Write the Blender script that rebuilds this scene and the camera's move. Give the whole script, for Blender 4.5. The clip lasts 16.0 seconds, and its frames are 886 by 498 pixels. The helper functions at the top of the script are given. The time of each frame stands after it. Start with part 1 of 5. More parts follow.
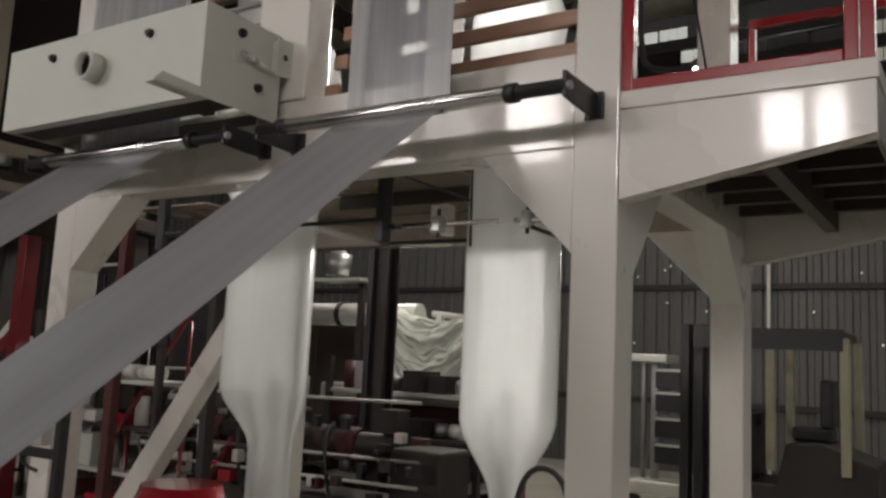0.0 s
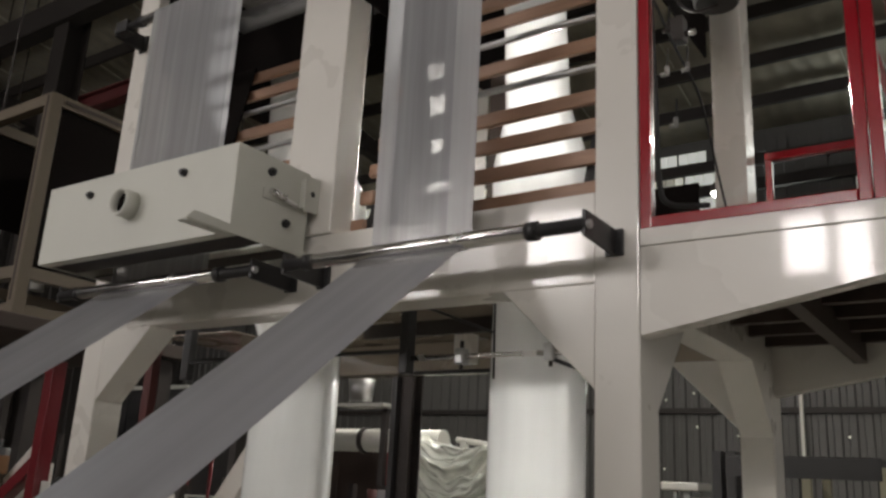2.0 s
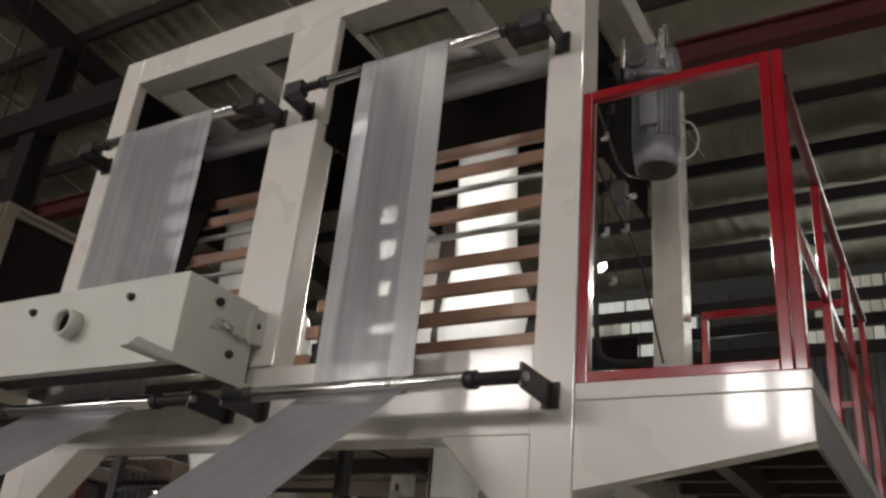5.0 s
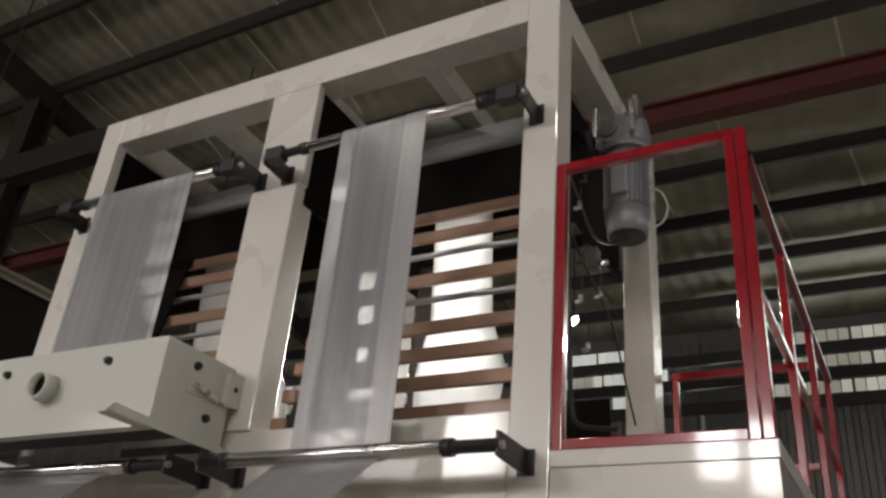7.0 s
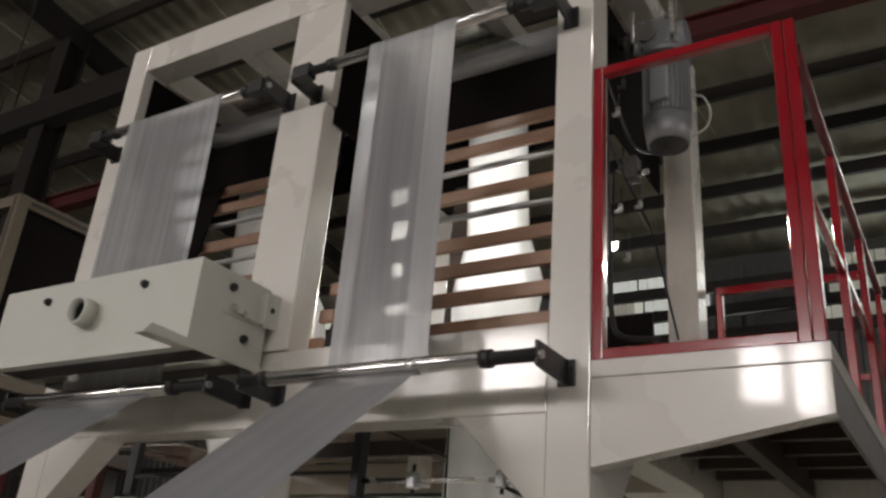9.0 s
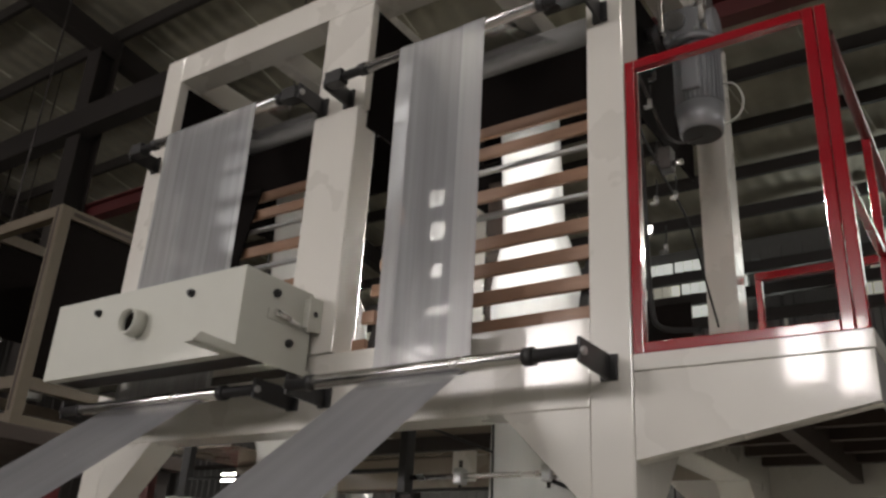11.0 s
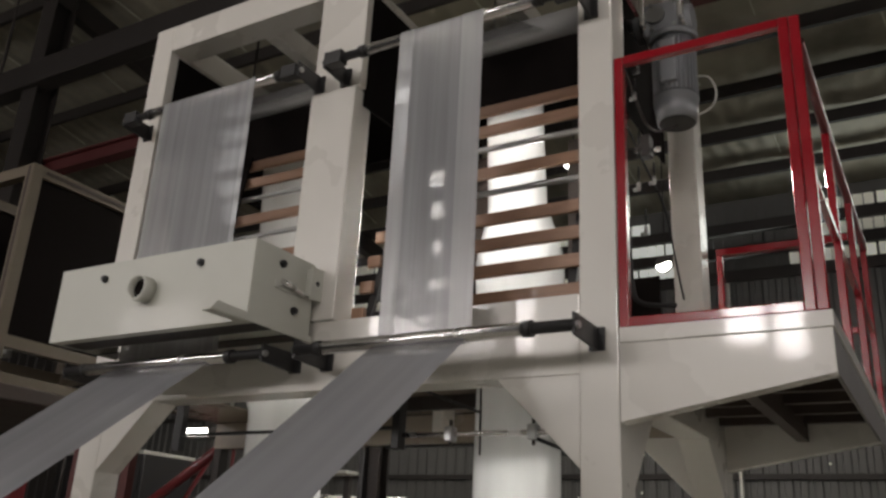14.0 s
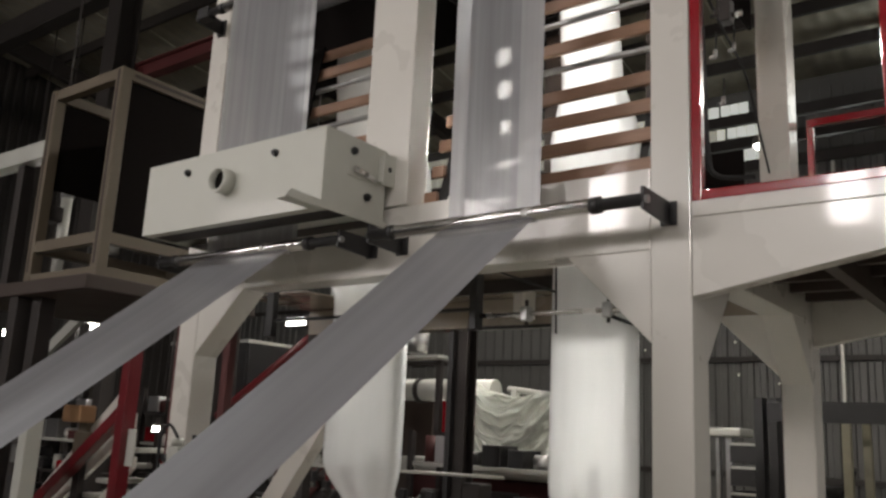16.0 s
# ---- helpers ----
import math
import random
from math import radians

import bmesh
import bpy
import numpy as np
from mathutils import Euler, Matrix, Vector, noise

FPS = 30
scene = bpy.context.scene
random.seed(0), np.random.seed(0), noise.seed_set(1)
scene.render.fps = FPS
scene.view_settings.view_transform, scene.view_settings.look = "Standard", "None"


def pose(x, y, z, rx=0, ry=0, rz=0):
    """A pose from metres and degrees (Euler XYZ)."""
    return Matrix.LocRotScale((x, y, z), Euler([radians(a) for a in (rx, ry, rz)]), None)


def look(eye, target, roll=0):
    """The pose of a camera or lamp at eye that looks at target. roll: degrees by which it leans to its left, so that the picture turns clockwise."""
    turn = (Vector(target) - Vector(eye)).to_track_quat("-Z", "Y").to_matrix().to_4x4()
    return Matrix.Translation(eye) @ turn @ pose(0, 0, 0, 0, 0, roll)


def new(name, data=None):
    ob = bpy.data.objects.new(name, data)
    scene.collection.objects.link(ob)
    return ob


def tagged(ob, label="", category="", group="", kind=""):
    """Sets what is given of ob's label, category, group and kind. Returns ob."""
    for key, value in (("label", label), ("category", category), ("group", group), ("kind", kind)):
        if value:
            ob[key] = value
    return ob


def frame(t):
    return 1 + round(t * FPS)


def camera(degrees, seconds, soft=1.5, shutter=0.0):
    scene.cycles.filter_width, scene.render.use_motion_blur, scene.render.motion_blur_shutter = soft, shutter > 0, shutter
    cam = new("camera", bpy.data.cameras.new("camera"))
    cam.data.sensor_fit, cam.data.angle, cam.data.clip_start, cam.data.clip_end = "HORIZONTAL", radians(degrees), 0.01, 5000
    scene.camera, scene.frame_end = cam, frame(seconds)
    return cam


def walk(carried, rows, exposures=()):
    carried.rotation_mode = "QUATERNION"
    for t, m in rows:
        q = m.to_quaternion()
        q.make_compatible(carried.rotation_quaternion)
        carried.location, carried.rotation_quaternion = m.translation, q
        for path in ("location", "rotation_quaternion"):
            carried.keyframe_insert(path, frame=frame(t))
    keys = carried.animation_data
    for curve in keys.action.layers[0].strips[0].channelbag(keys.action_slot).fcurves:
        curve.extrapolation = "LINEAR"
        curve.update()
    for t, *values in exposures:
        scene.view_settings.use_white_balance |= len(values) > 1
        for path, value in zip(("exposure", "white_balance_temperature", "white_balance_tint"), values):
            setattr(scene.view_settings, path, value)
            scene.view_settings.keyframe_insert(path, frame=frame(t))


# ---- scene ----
cam = camera(55.0, 16.0, soft=2.7)
PATH = [
    (0, (0.913, -2.35, 1.558), (-0.162, -0.685, 1.83), 2.8),
    (0.5, (0.936, -2.357, 1.564), (-0.153, -0.711, 1.889), 3.2),
    (1, (0.931, -2.369, 1.592), (-0.183, -0.752, 1.972), 3.8),
    (1.5, (0.932, -2.368, 1.6), (-0.177, -0.773, 2.074), 3.6),
    (2, (0.934, -2.379, 1.605), (-0.168, -0.8, 2.146), 3.1),
    (2.5, (0.943, -2.388, 1.611), (-0.152, -0.814, 2.182), 2.5),
    (3, (0.953, -2.387, 1.609), (-0.148, -0.826, 2.202), 2.5),
    (3.5, (0.954, -2.4, 1.621), (-0.132, -0.851, 2.268), 3.2),
    (4, (0.965, -2.405, 1.627), (-0.092, -0.868, 2.349), 4.3),
    (4.5, (0.985, -2.42, 1.632), (-0.044, -0.882, 2.392), 5.0),
    (5, (0.999, -2.436, 1.63), (0.029, -0.897, 2.463), 5.8),
    (7.3, (1.024, -2.526, 1.66), (0.136, -1.008, 2.613), 5.2),
    (7.5, (1.003, -2.492, 1.637), (0.114, -0.98, 2.599), 4.9),
    (8, (0.979, -2.478, 1.633), (0.045, -0.95, 2.524), 5.2),
    (8.5, (0.974, -2.453, 1.627), (0.022, -0.903, 2.458), 5.1),
    (9, (0.986, -2.424, 1.623), (-0.011, -0.883, 2.419), 4.8),
    (9.5, (1.0, -2.403, 1.642), (-0.021, -0.861, 2.401), 3.8),
    (10, (1.018, -2.404, 1.642), (-0.049, -0.904, 2.424), 3.6),
    (12.5, (0.95, -2.708, 1.638), (-0.074, -1.158, 2.379), 2.9),
    (13, (0.949, -2.756, 1.616), (-0.032, -1.181, 2.363), 2.9),
    (13.5, (0.956, -2.774, 1.616), (-0.005, -1.176, 2.34), 2.7),
    (14, (0.959, -2.818, 1.609), (-0.011, -1.207, 2.289), 3.0),
    (14.5, (0.963, -2.808, 1.598), (-0.038, -1.197, 2.232), 3.1),
    (15, (0.962, -2.793, 1.597), (-0.065, -1.169, 2.152), 3.1),
    (15.5, (0.981, -2.769, 1.599), (-0.112, -1.162, 2.073), 3.0),
    (16, (1.037, -2.752, 1.576), (-0.147, -1.198, 2.002), 2.8),
]
# the exposure opens slightly where the view is darker
walk(cam, exposures=[(0, -0.03), (2, 0.0), (4, 0.04), (5, 0.07), (6.3, 0.1), (7.5, 0.11), (8.2, 0.02), (9, 0.0), (10, 0.13), (11.3, 0.08), (12.5, 0.02), (13.5, -0.04), (14.5, -0.02), (15.2, 0.05), (16, 0.14)],
     rows=[(t, look(eye, target, roll)) for t, eye, target, roll in PATH])

# ---- world, windows and lamps ----
world = bpy.data.worlds.new("overcast_world")
scene.world = world
world.use_nodes = True
_sky = world.node_tree.nodes.new("ShaderNodeTexSky")
_sky.sky_type = "NISHITA"
_sky.sun_disc = False
_sky.sun_elevation, _sky.sun_rotation = radians(35), radians(170)
_bg = world.node_tree.nodes["Background"]
_bg.inputs["Strength"].default_value = 0.08
world.node_tree.links.new(_sky.outputs["Color"], _bg.inputs["Color"])


def area_lamp(name, eye, target, w, h, watts, color=(1, 1, 1)):
    lamp = new(name, bpy.data.lights.new(name, "AREA"))
    lamp.data.shape, lamp.data.size, lamp.data.size_y = "RECTANGLE", w, h
    lamp.data.energy, lamp.data.color = watts, color
    lamp.matrix_world = look(eye, target)
    return lamp


# daylight through the wall openings behind the camera; the last two are added fill
DAY = (1.0, 0.93, 0.902)
WINDOWS_BACK = [(-1.72, -1.18, 4.8, 5.6), (-1.02, -0.62, 4.58, 5.6), (-6.4, -4.9, 5.0, 6.2), (3.2, 5.0, 4.6, 6.0), (-8.5, -6.55, 5.0, 6.2), (-14.5, -12.0, 5.0, 6.4)]
BACK_Y = -10.0
WATTS = [50, 41, 116, 98, 130, 150]
for (x0, x1, z0, z1), watts in zip(WINDOWS_BACK, WATTS):
    cx, cz = (x0 + x1) / 2, (z0 + z1) / 2
    area_lamp("window_daylight", (cx, BACK_Y + 0.02, cz), (cx, 0, cz - 1.0 if cx > -9 else cz), x1 - x0, z1 - z0, watts, DAY)
# unseen window added in the east wall, lighting the tower's right-hand faces
EAST_X, EAST_WINDOW = 9.0, (-1.5, 3.5, 1.6, 5.2)
area_lamp("window_daylight", (EAST_X - 0.02, 1.0, 3.4), (0, 1.0, 3.0), 5.0, 3.6, 88, DAY)
# high-bay lamps under the roof; the front three are unseen, added as fill
HIGH_BAYS = [(-3.4, -4.5, 7.6), (2.0, -4.5, 7.6), (6.0, -3.0, 7.6), (-9.5, 6.5, 6.4), (-3.5, 5.6, 6.2), (3.0, 7.5, 6.3)]
for x, y, z in HIGH_BAYS:
    area_lamp("high_bay_light", (x, y, z - 0.27), (x, y, 0), 0.4, 0.4, 31 if y < 0 else 210 if x == -3.5 else 110, (1.0, 0.93, 0.84))

# light added at the eave over the north wall to brighten the far roof
area_lamp("clerestory_daylight", (0.0, 11.85, 7.1), (-1.0, 0, 7.9), 15.0, 0.9, 65, (0.95, 1.0, 0.95))

# floodlights far behind the tower, aimed at it; first and last added as hidden backlight
FLOODS = [(-2.35, 9.0, 5.82), (-3.33, 9.0, 7.1), (-2.8, 6.5, 6.5), (-1.6, 7.4, 3.3)]
AIMS = [(-0.85, 0.7, 3.35), (-0.78, 0.75, 2.65), (-2.1, 0.8, 1.85), (-1.0, 0.8, 2.3)]
for (x, y, z), watts, aim in zip(FLOODS, (8200, 200, 900, 4300), AIMS):
    flood = new("backlight_spot", bpy.data.lights.new("backlight_spot", "SPOT"))
    flood.data.energy, flood.data.spot_size, flood.data.spot_blend, flood.data.shadow_soft_size = watts, radians(11 if watts > 8000 else 30 if z < 4 else 14), 0.8, 0.3 if z < 4 else 0.045
    flood.data.color = (1.0, 0.985, 0.93)
    flood.matrix_world = look((x, y - 0.12, z), aim)

# strip light over the covered machine
area_lamp("strip_lamp", (-2.93, 3.44, 2.76), (-2.95, 3.75, 1.6), 0.26, 0.05, 6, (1.0, 0.97, 0.9))

# ---- materials ----


def material(name, color, rough=0.5, metal=0.0, vary=0.12, scale=6.0, fine=60.0, bump=0.02, coat=0.0, dirt=None, dirt_amount=0.0, stretch=(1, 1, 1)):
    """Principled paint, metal, wood or concrete with grain, stains and relief at two scales."""
    m = bpy.data.materials.new(name)
    m.use_nodes = True
    n, ln = m.node_tree.nodes, m.node_tree.links
    b = n["Principled BSDF"]
    co = n.new("ShaderNodeTexCoord")
    mp = n.new("ShaderNodeMapping")
    mp.inputs["Scale"].default_value = stretch
    ln.new(co.outputs["Object"], mp.inputs["Vector"])
    big, small = n.new("ShaderNodeTexNoise"), n.new("ShaderNodeTexNoise")
    big.inputs["Scale"].default_value, big.inputs["Detail"].default_value = scale, 4
    small.inputs["Scale"].default_value, small.inputs["Detail"].default_value = fine, 3
    for t in (big, small):
        ln.new(mp.outputs["Vector"], t.inputs["Vector"])
    info = n.new("ShaderNodeObjectInfo")
    tone = n.new("ShaderNodeMath"); tone.operation = "MULTIPLY_ADD"
    ln.new(small.outputs["Fac"], tone.inputs[0]); tone.inputs[1].default_value = 0.35
    ln.new(big.outputs["Fac"], tone.inputs[2])
    rnd = n.new("ShaderNodeMath"); rnd.operation = "MULTIPLY_ADD"
    ln.new(info.outputs["Random"], rnd.inputs[0]); rnd.inputs[1].default_value = 0.3
    ln.new(tone.outputs[0], rnd.inputs[2])
    rng = n.new("ShaderNodeMapRange")
    rng.inputs["From Min"].default_value, rng.inputs["From Max"].default_value = 0.25, 1.4
    rng.inputs["To Min"].default_value, rng.inputs["To Max"].default_value = 1 - vary, 1 + vary
    ln.new(rnd.outputs[0], rng.inputs["Value"])
    mul = n.new("ShaderNodeVectorMath"); mul.operation = "SCALE"
    mul.inputs[0].default_value = color
    ln.new(rng.outputs["Result"], mul.inputs["Scale"])
    out = mul.outputs["Vector"]
    if dirt:
        mus = n.new("ShaderNodeTexNoise")
        mus.inputs["Scale"].default_value, mus.inputs["Detail"].default_value, mus.inputs["Roughness"].default_value = scale * 0.6, 4, 0.55
        ln.new(co.outputs["Object"], mus.inputs["Vector"])
        ramp = n.new("ShaderNodeMapRange")
        ramp.inputs["From Min"].default_value, ramp.inputs["From Max"].default_value = 0.48, 0.85
        ramp.inputs["To Max"].default_value = dirt_amount
        ramp.interpolation_type = "SMOOTHSTEP"
        ln.new(mus.outputs["Fac"], ramp.inputs["Value"])
        mix = n.new("ShaderNodeMix"); mix.data_type = "RGBA"
        ln.new(ramp.outputs["Result"], mix.inputs["Factor"])
        ln.new(out, mix.inputs["A"]); mix.inputs["B"].default_value = (*dirt, 1)
        out = mix.outputs["Result"]
    ln.new(out, b.inputs["Base Color"])
    rr = n.new("ShaderNodeMapRange")
    rr.inputs["To Min"].default_value, rr.inputs["To Max"].default_value = max(rough - 0.1, 0.02), min(rough + 0.12, 1)
    ln.new(big.outputs["Fac"], rr.inputs["Value"])
    ln.new(rr.outputs["Result"], b.inputs["Roughness"])
    b.inputs["Metallic"].default_value = metal
    b.inputs["Coat Weight"].default_value = coat
    b.inputs["Coat Roughness"].default_value = 0.06
    if bump:
        bp = n.new("ShaderNodeBump")
        bp.inputs["Strength"].default_value, bp.inputs["Distance"].default_value = bump, 0.01
        ln.new(tone.outputs[0], bp.inputs["Height"])
        ln.new(bp.outputs["Normal"], b.inputs["Normal"])
    return m


def film_material(name, color, clear, rough=0.25, streaks=(40, 40, 1.2), through_light=0.5, tone=(0.95, 1.03), ior=1.5):
    """Milky polyethylene: partly clear, partly scattering, with lengthwise streaks."""
    m = bpy.data.materials.new(name)
    m.use_nodes = True
    n, ln = m.node_tree.nodes, m.node_tree.links
    n.remove(n["Principled BSDF"])
    co, mp, no = n.new("ShaderNodeTexCoord"), n.new("ShaderNodeMapping"), n.new("ShaderNodeTexNoise")
    mp.inputs["Scale"].default_value = streaks
    no.inputs["Scale"].default_value, no.inputs["Detail"].default_value = 1.0, 3
    ln.new(co.outputs["Object"], mp.inputs["Vector"]); ln.new(mp.outputs["Vector"], no.inputs["Vector"])
    rng = n.new("ShaderNodeMapRange")
    rng.inputs["From Min"].default_value, rng.inputs["From Max"].default_value = 0.3, 0.7
    rng.inputs["To Min"].default_value, rng.inputs["To Max"].default_value = clear * 1.08, clear * 0.9
    ln.new(no.outputs["Fac"], rng.inputs["Value"])
    dif, tra, cle, glo = n.new("ShaderNodeBsdfDiffuse"), n.new("ShaderNodeBsdfTranslucent"), n.new("ShaderNodeBsdfTransparent"), n.new("ShaderNodeBsdfGlossy")
    dif.inputs["Color"].default_value = (*color, 1); tra.inputs["Color"].default_value = (*color, 1)
    glo.inputs["Roughness"].default_value = rough
    bp = n.new("ShaderNodeBump"); bp.inputs["Strength"].default_value, bp.inputs["Distance"].default_value = 0.1, 0.01
    ln.new(no.outputs["Fac"], bp.inputs["Height"])
    for s in (dif, glo):
        ln.new(bp.outputs["Normal"], s.inputs["Normal"])
    a, b, c = n.new("ShaderNodeMixShader"), n.new("ShaderNodeMixShader"), n.new("ShaderNodeMixShader")
    a.inputs[0].default_value = through_light
    ln.new(dif.outputs[0], a.inputs[1]); ln.new(tra.outputs[0], a.inputs[2])
    fr = n.new("ShaderNodeFresnel"); fr.inputs["IOR"].default_value = ior
    ln.new(fr.outputs[0], b.inputs[0]); ln.new(a.outputs[0], b.inputs[1]); ln.new(glo.outputs[0], b.inputs[2])
    tint = n.new("ShaderNodeMapRange")
    tint.inputs["From Min"].default_value, tint.inputs["From Max"].default_value = 0.3, 0.7
    tint.inputs["To Min"].default_value, tint.inputs["To Max"].default_value = tone
    ln.new(no.outputs["Fac"], tint.inputs["Value"])
    shade = n.new("ShaderNodeVectorMath"); shade.operation = "SCALE"
    shade.inputs[0].default_value = color
    ln.new(tint.outputs["Result"], shade.inputs["Scale"])
    ln.new(shade.outputs["Vector"], dif.inputs["Color"]); ln.new(shade.outputs["Vector"], tra.inputs["Color"])
    ln.new(rng.outputs["Result"], c.inputs[0]); ln.new(b.outputs[0], c.inputs[1]); ln.new(cle.outputs[0], c.inputs[2])
    ln.new(c.outputs[0], n["Material Output"].inputs["Surface"])
    return m


def glow(name, color, strength):
    m = bpy.data.materials.new(name)
    m.use_nodes = True
    b = m.node_tree.nodes["Principled BSDF"]
    b.inputs["Base Color"].default_value = (*color, 1)
    b.inputs["Emission Color"].default_value = (*color, 1)
    b.inputs["Emission Strength"].default_value = strength
    return m


WHITE = material("white_enamel", (0.66, 0.63, 0.585), 0.28, vary=0.05, scale=2.5, fine=120, bump=0.012, coat=0.6)
BOXPAINT = material("ivory_enamel", (0.55, 0.548, 0.495), 0.46, vary=0.06, scale=3, fine=140, bump=0.015, coat=0.08, dirt=(0.4, 0.38, 0.33), dirt_amount=0.25)
RED = material("red_enamel", (0.28, 0.006, 0.013), 0.22, vary=0.15, scale=5, fine=90, bump=0.015, coat=0.7, dirt=(0.16, 0.01, 0.01), dirt_amount=0.4)
DARKRED = material("dark_crimson_paint", (0.13, 0.006, 0.011), 0.35, vary=0.2, scale=4, fine=60, bump=0.02, coat=0.3, dirt=(0.05, 0.008, 0.008), dirt_amount=0.5)
OXIDE = material("red_oxide_paint", (0.07, 0.013, 0.012), 0.6, vary=0.25, scale=2, fine=40, bump=0.03, dirt=(0.03, 0.02, 0.018), dirt_amount=0.6)
CRANERED = material("crane_red_paint", (0.065, 0.008, 0.008), 0.55, vary=0.25, scale=2, fine=40, bump=0.03, dirt=(0.05, 0.014, 0.012), dirt_amount=0.5)
BLACK = material("black_paint", (0.018, 0.017, 0.018), 0.42, vary=0.25, scale=9, fine=80, bump=0.03)
RUBBER = material("black_rubber", (0.016, 0.016, 0.017), 0.7, vary=0.2, scale=9, fine=120, bump=0.04)
DARKSTEEL = material("dark_steel", (0.04, 0.034, 0.032), 0.55, 0.4, vary=0.3, scale=2, fine=40, bump=0.03)
CHROME = material("chrome", (0.78, 0.76, 0.75), 0.24, 1.0, vary=0.06, scale=8, fine=200, bump=0.004)
STEEL = material("brushed_steel", (0.42, 0.42, 0.42), 0.35, 1.0, vary=0.15, scale=5, fine=150, bump=0.02)
NIPGREY = material("grey_rubber_roller", (0.23, 0.225, 0.22), 0.5, vary=0.12, scale=4, fine=60, bump=0.02)
WOOD = material("varnished_slat_wood", (0.32, 0.185, 0.12), 0.45, vary=0.32, scale=5, fine=30, bump=0.05, coat=0.15, stretch=(1, 9, 9))
MOTORGREY = material("grey_cast_aluminium", (0.27, 0.275, 0.29), 0.4, 0.35, vary=0.12, scale=7, fine=120, bump=0.03)
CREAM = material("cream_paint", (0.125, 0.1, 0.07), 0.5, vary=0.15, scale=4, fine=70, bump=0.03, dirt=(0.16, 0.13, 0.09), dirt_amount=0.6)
ROOFSHEET = material("roof_insulation_foil", (0.3, 0.28, 0.225), 0.42, 0.45, vary=0.4, scale=0.9, fine=5, bump=0.7, dirt=(0.06, 0.053, 0.04), dirt_amount=0.75)
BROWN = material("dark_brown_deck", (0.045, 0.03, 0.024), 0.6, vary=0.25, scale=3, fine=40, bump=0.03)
PURLIN = material("dark_purlin_steel", (0.016, 0.0122, 0.0105), 0.6, vary=0.3, scale=1.5, fine=30, bump=0.02)
WALLSHEET = material("grey_corrugated_sheet", (0.09, 0.089, 0.085), 0.5, 0.2, vary=0.14, scale=0.8, fine=25, bump=0.02, dirt=(0.06, 0.06, 0.056), dirt_amount=0.2)
CONCRETE = material("factory_concrete", (0.3, 0.29, 0.25), 0.62, vary=0.22, scale=0.7, fine=20, bump=0.05, dirt=(0.13, 0.125, 0.11), dirt_amount=0.6)
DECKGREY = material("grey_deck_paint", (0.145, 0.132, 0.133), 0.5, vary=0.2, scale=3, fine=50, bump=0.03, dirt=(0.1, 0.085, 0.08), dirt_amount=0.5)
# tan of the deck sheets; on the rear cross beam it stands for shade
TAN_AND_SHADE = material("tan_enamel_and_beam_shade", (0.3, 0.255, 0.205), 0.24, vary=0.12, scale=3, fine=60, bump=0.02, coat=0.3, dirt=(0.14, 0.11, 0.09), dirt_amount=0.4)
FOILSEAM = material("pale_foil_tape", (0.5, 0.48, 0.4), 0.35, 0.3, vary=0.2, scale=3, fine=40, bump=0.02)
WORNYELLOW = material("worn_pale_yellow_paint", (0.3, 0.28, 0.2), 0.5, vary=0.2, scale=4, fine=50, bump=0.03, dirt=(0.1, 0.09, 0.07), dirt_amount=0.7)
# wall sheet darkened to carry the shade of the far west wall
SHADESHEET = material("shaded_wall_sheet", (0.028, 0.024, 0.022), 0.6, 0.1, vary=0.3, scale=0.8, fine=25, bump=0.03)
COPPER = material("copper_tan_panel", (0.4, 0.23, 0.12), 0.4, 0.3, vary=0.2, scale=4, fine=50, bump=0.02)
PALE = material("pale_galvanised", (0.5, 0.5, 0.46), 0.45, 0.3, vary=0.15, scale=4, fine=60, bump=0.02)
FILM = film_material("milky_film", (0.51, 0.51, 0.53), 0.36, streaks=(26, 0.8, 0.8), through_light=0.35, tone=(0.9, 1.06))
FOLD = film_material("folded_film", (0.52, 0.52, 0.53), 0.25, streaks=(30, 0.6, 0.6), through_light=0.35)
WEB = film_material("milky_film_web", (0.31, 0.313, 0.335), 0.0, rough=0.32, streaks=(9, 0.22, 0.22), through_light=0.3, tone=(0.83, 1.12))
BUBBLE = film_material("blown_bubble", (0.93, 0.93, 0.92), 0.16, rough=0.18, streaks=(8, 8, 1.0), through_light=0.55)
TARP = film_material("crinkled_clear_sheet", (0.92, 0.94, 0.86), 0.03, rough=0.12, streaks=(9, 9, 9), through_light=0.5, ior=2.1)
TARP.node_tree.nodes["Bump"].inputs["Strength"].default_value = 0.6
TARP.node_tree.nodes["Bump"].inputs["Distance"].default_value = 0.04
PANE = glow("glowing_pane", (0.97, 0.97, 0.85), 1.0)
_n, _l = PANE.node_tree.nodes, PANE.node_tree.links
_info, _geo, _pow, _mix, _mul = _n.new("ShaderNodeObjectInfo"), _n.new("ShaderNodeNewGeometry"), _n.new("ShaderNodeMath"), _n.new("ShaderNodeMath"), _n.new("ShaderNodeMath")
_pow.operation, _mix.operation, _mul.operation = "POWER", "MULTIPLY", "MULTIPLY_ADD"
_pow.inputs[1].default_value, _mul.inputs[1].default_value, _mul.inputs[2].default_value = 2.0, 0.5, 0.04
_l.new(_info.outputs["Random"], _pow.inputs[0])
_l.new(_pow.outputs[0], _mix.inputs[0])
_l.new(_geo.outputs["Random Per Island"], _mix.inputs[1])
_l.new(_mix.outputs[0], _mul.inputs[0])
_l.new(_mul.outputs[0], _n["Principled BSDF"].inputs["Emission Strength"])
CLEARPANE = glow("even_glow_pane", (0.95, 0.98, 0.92), 0.33)
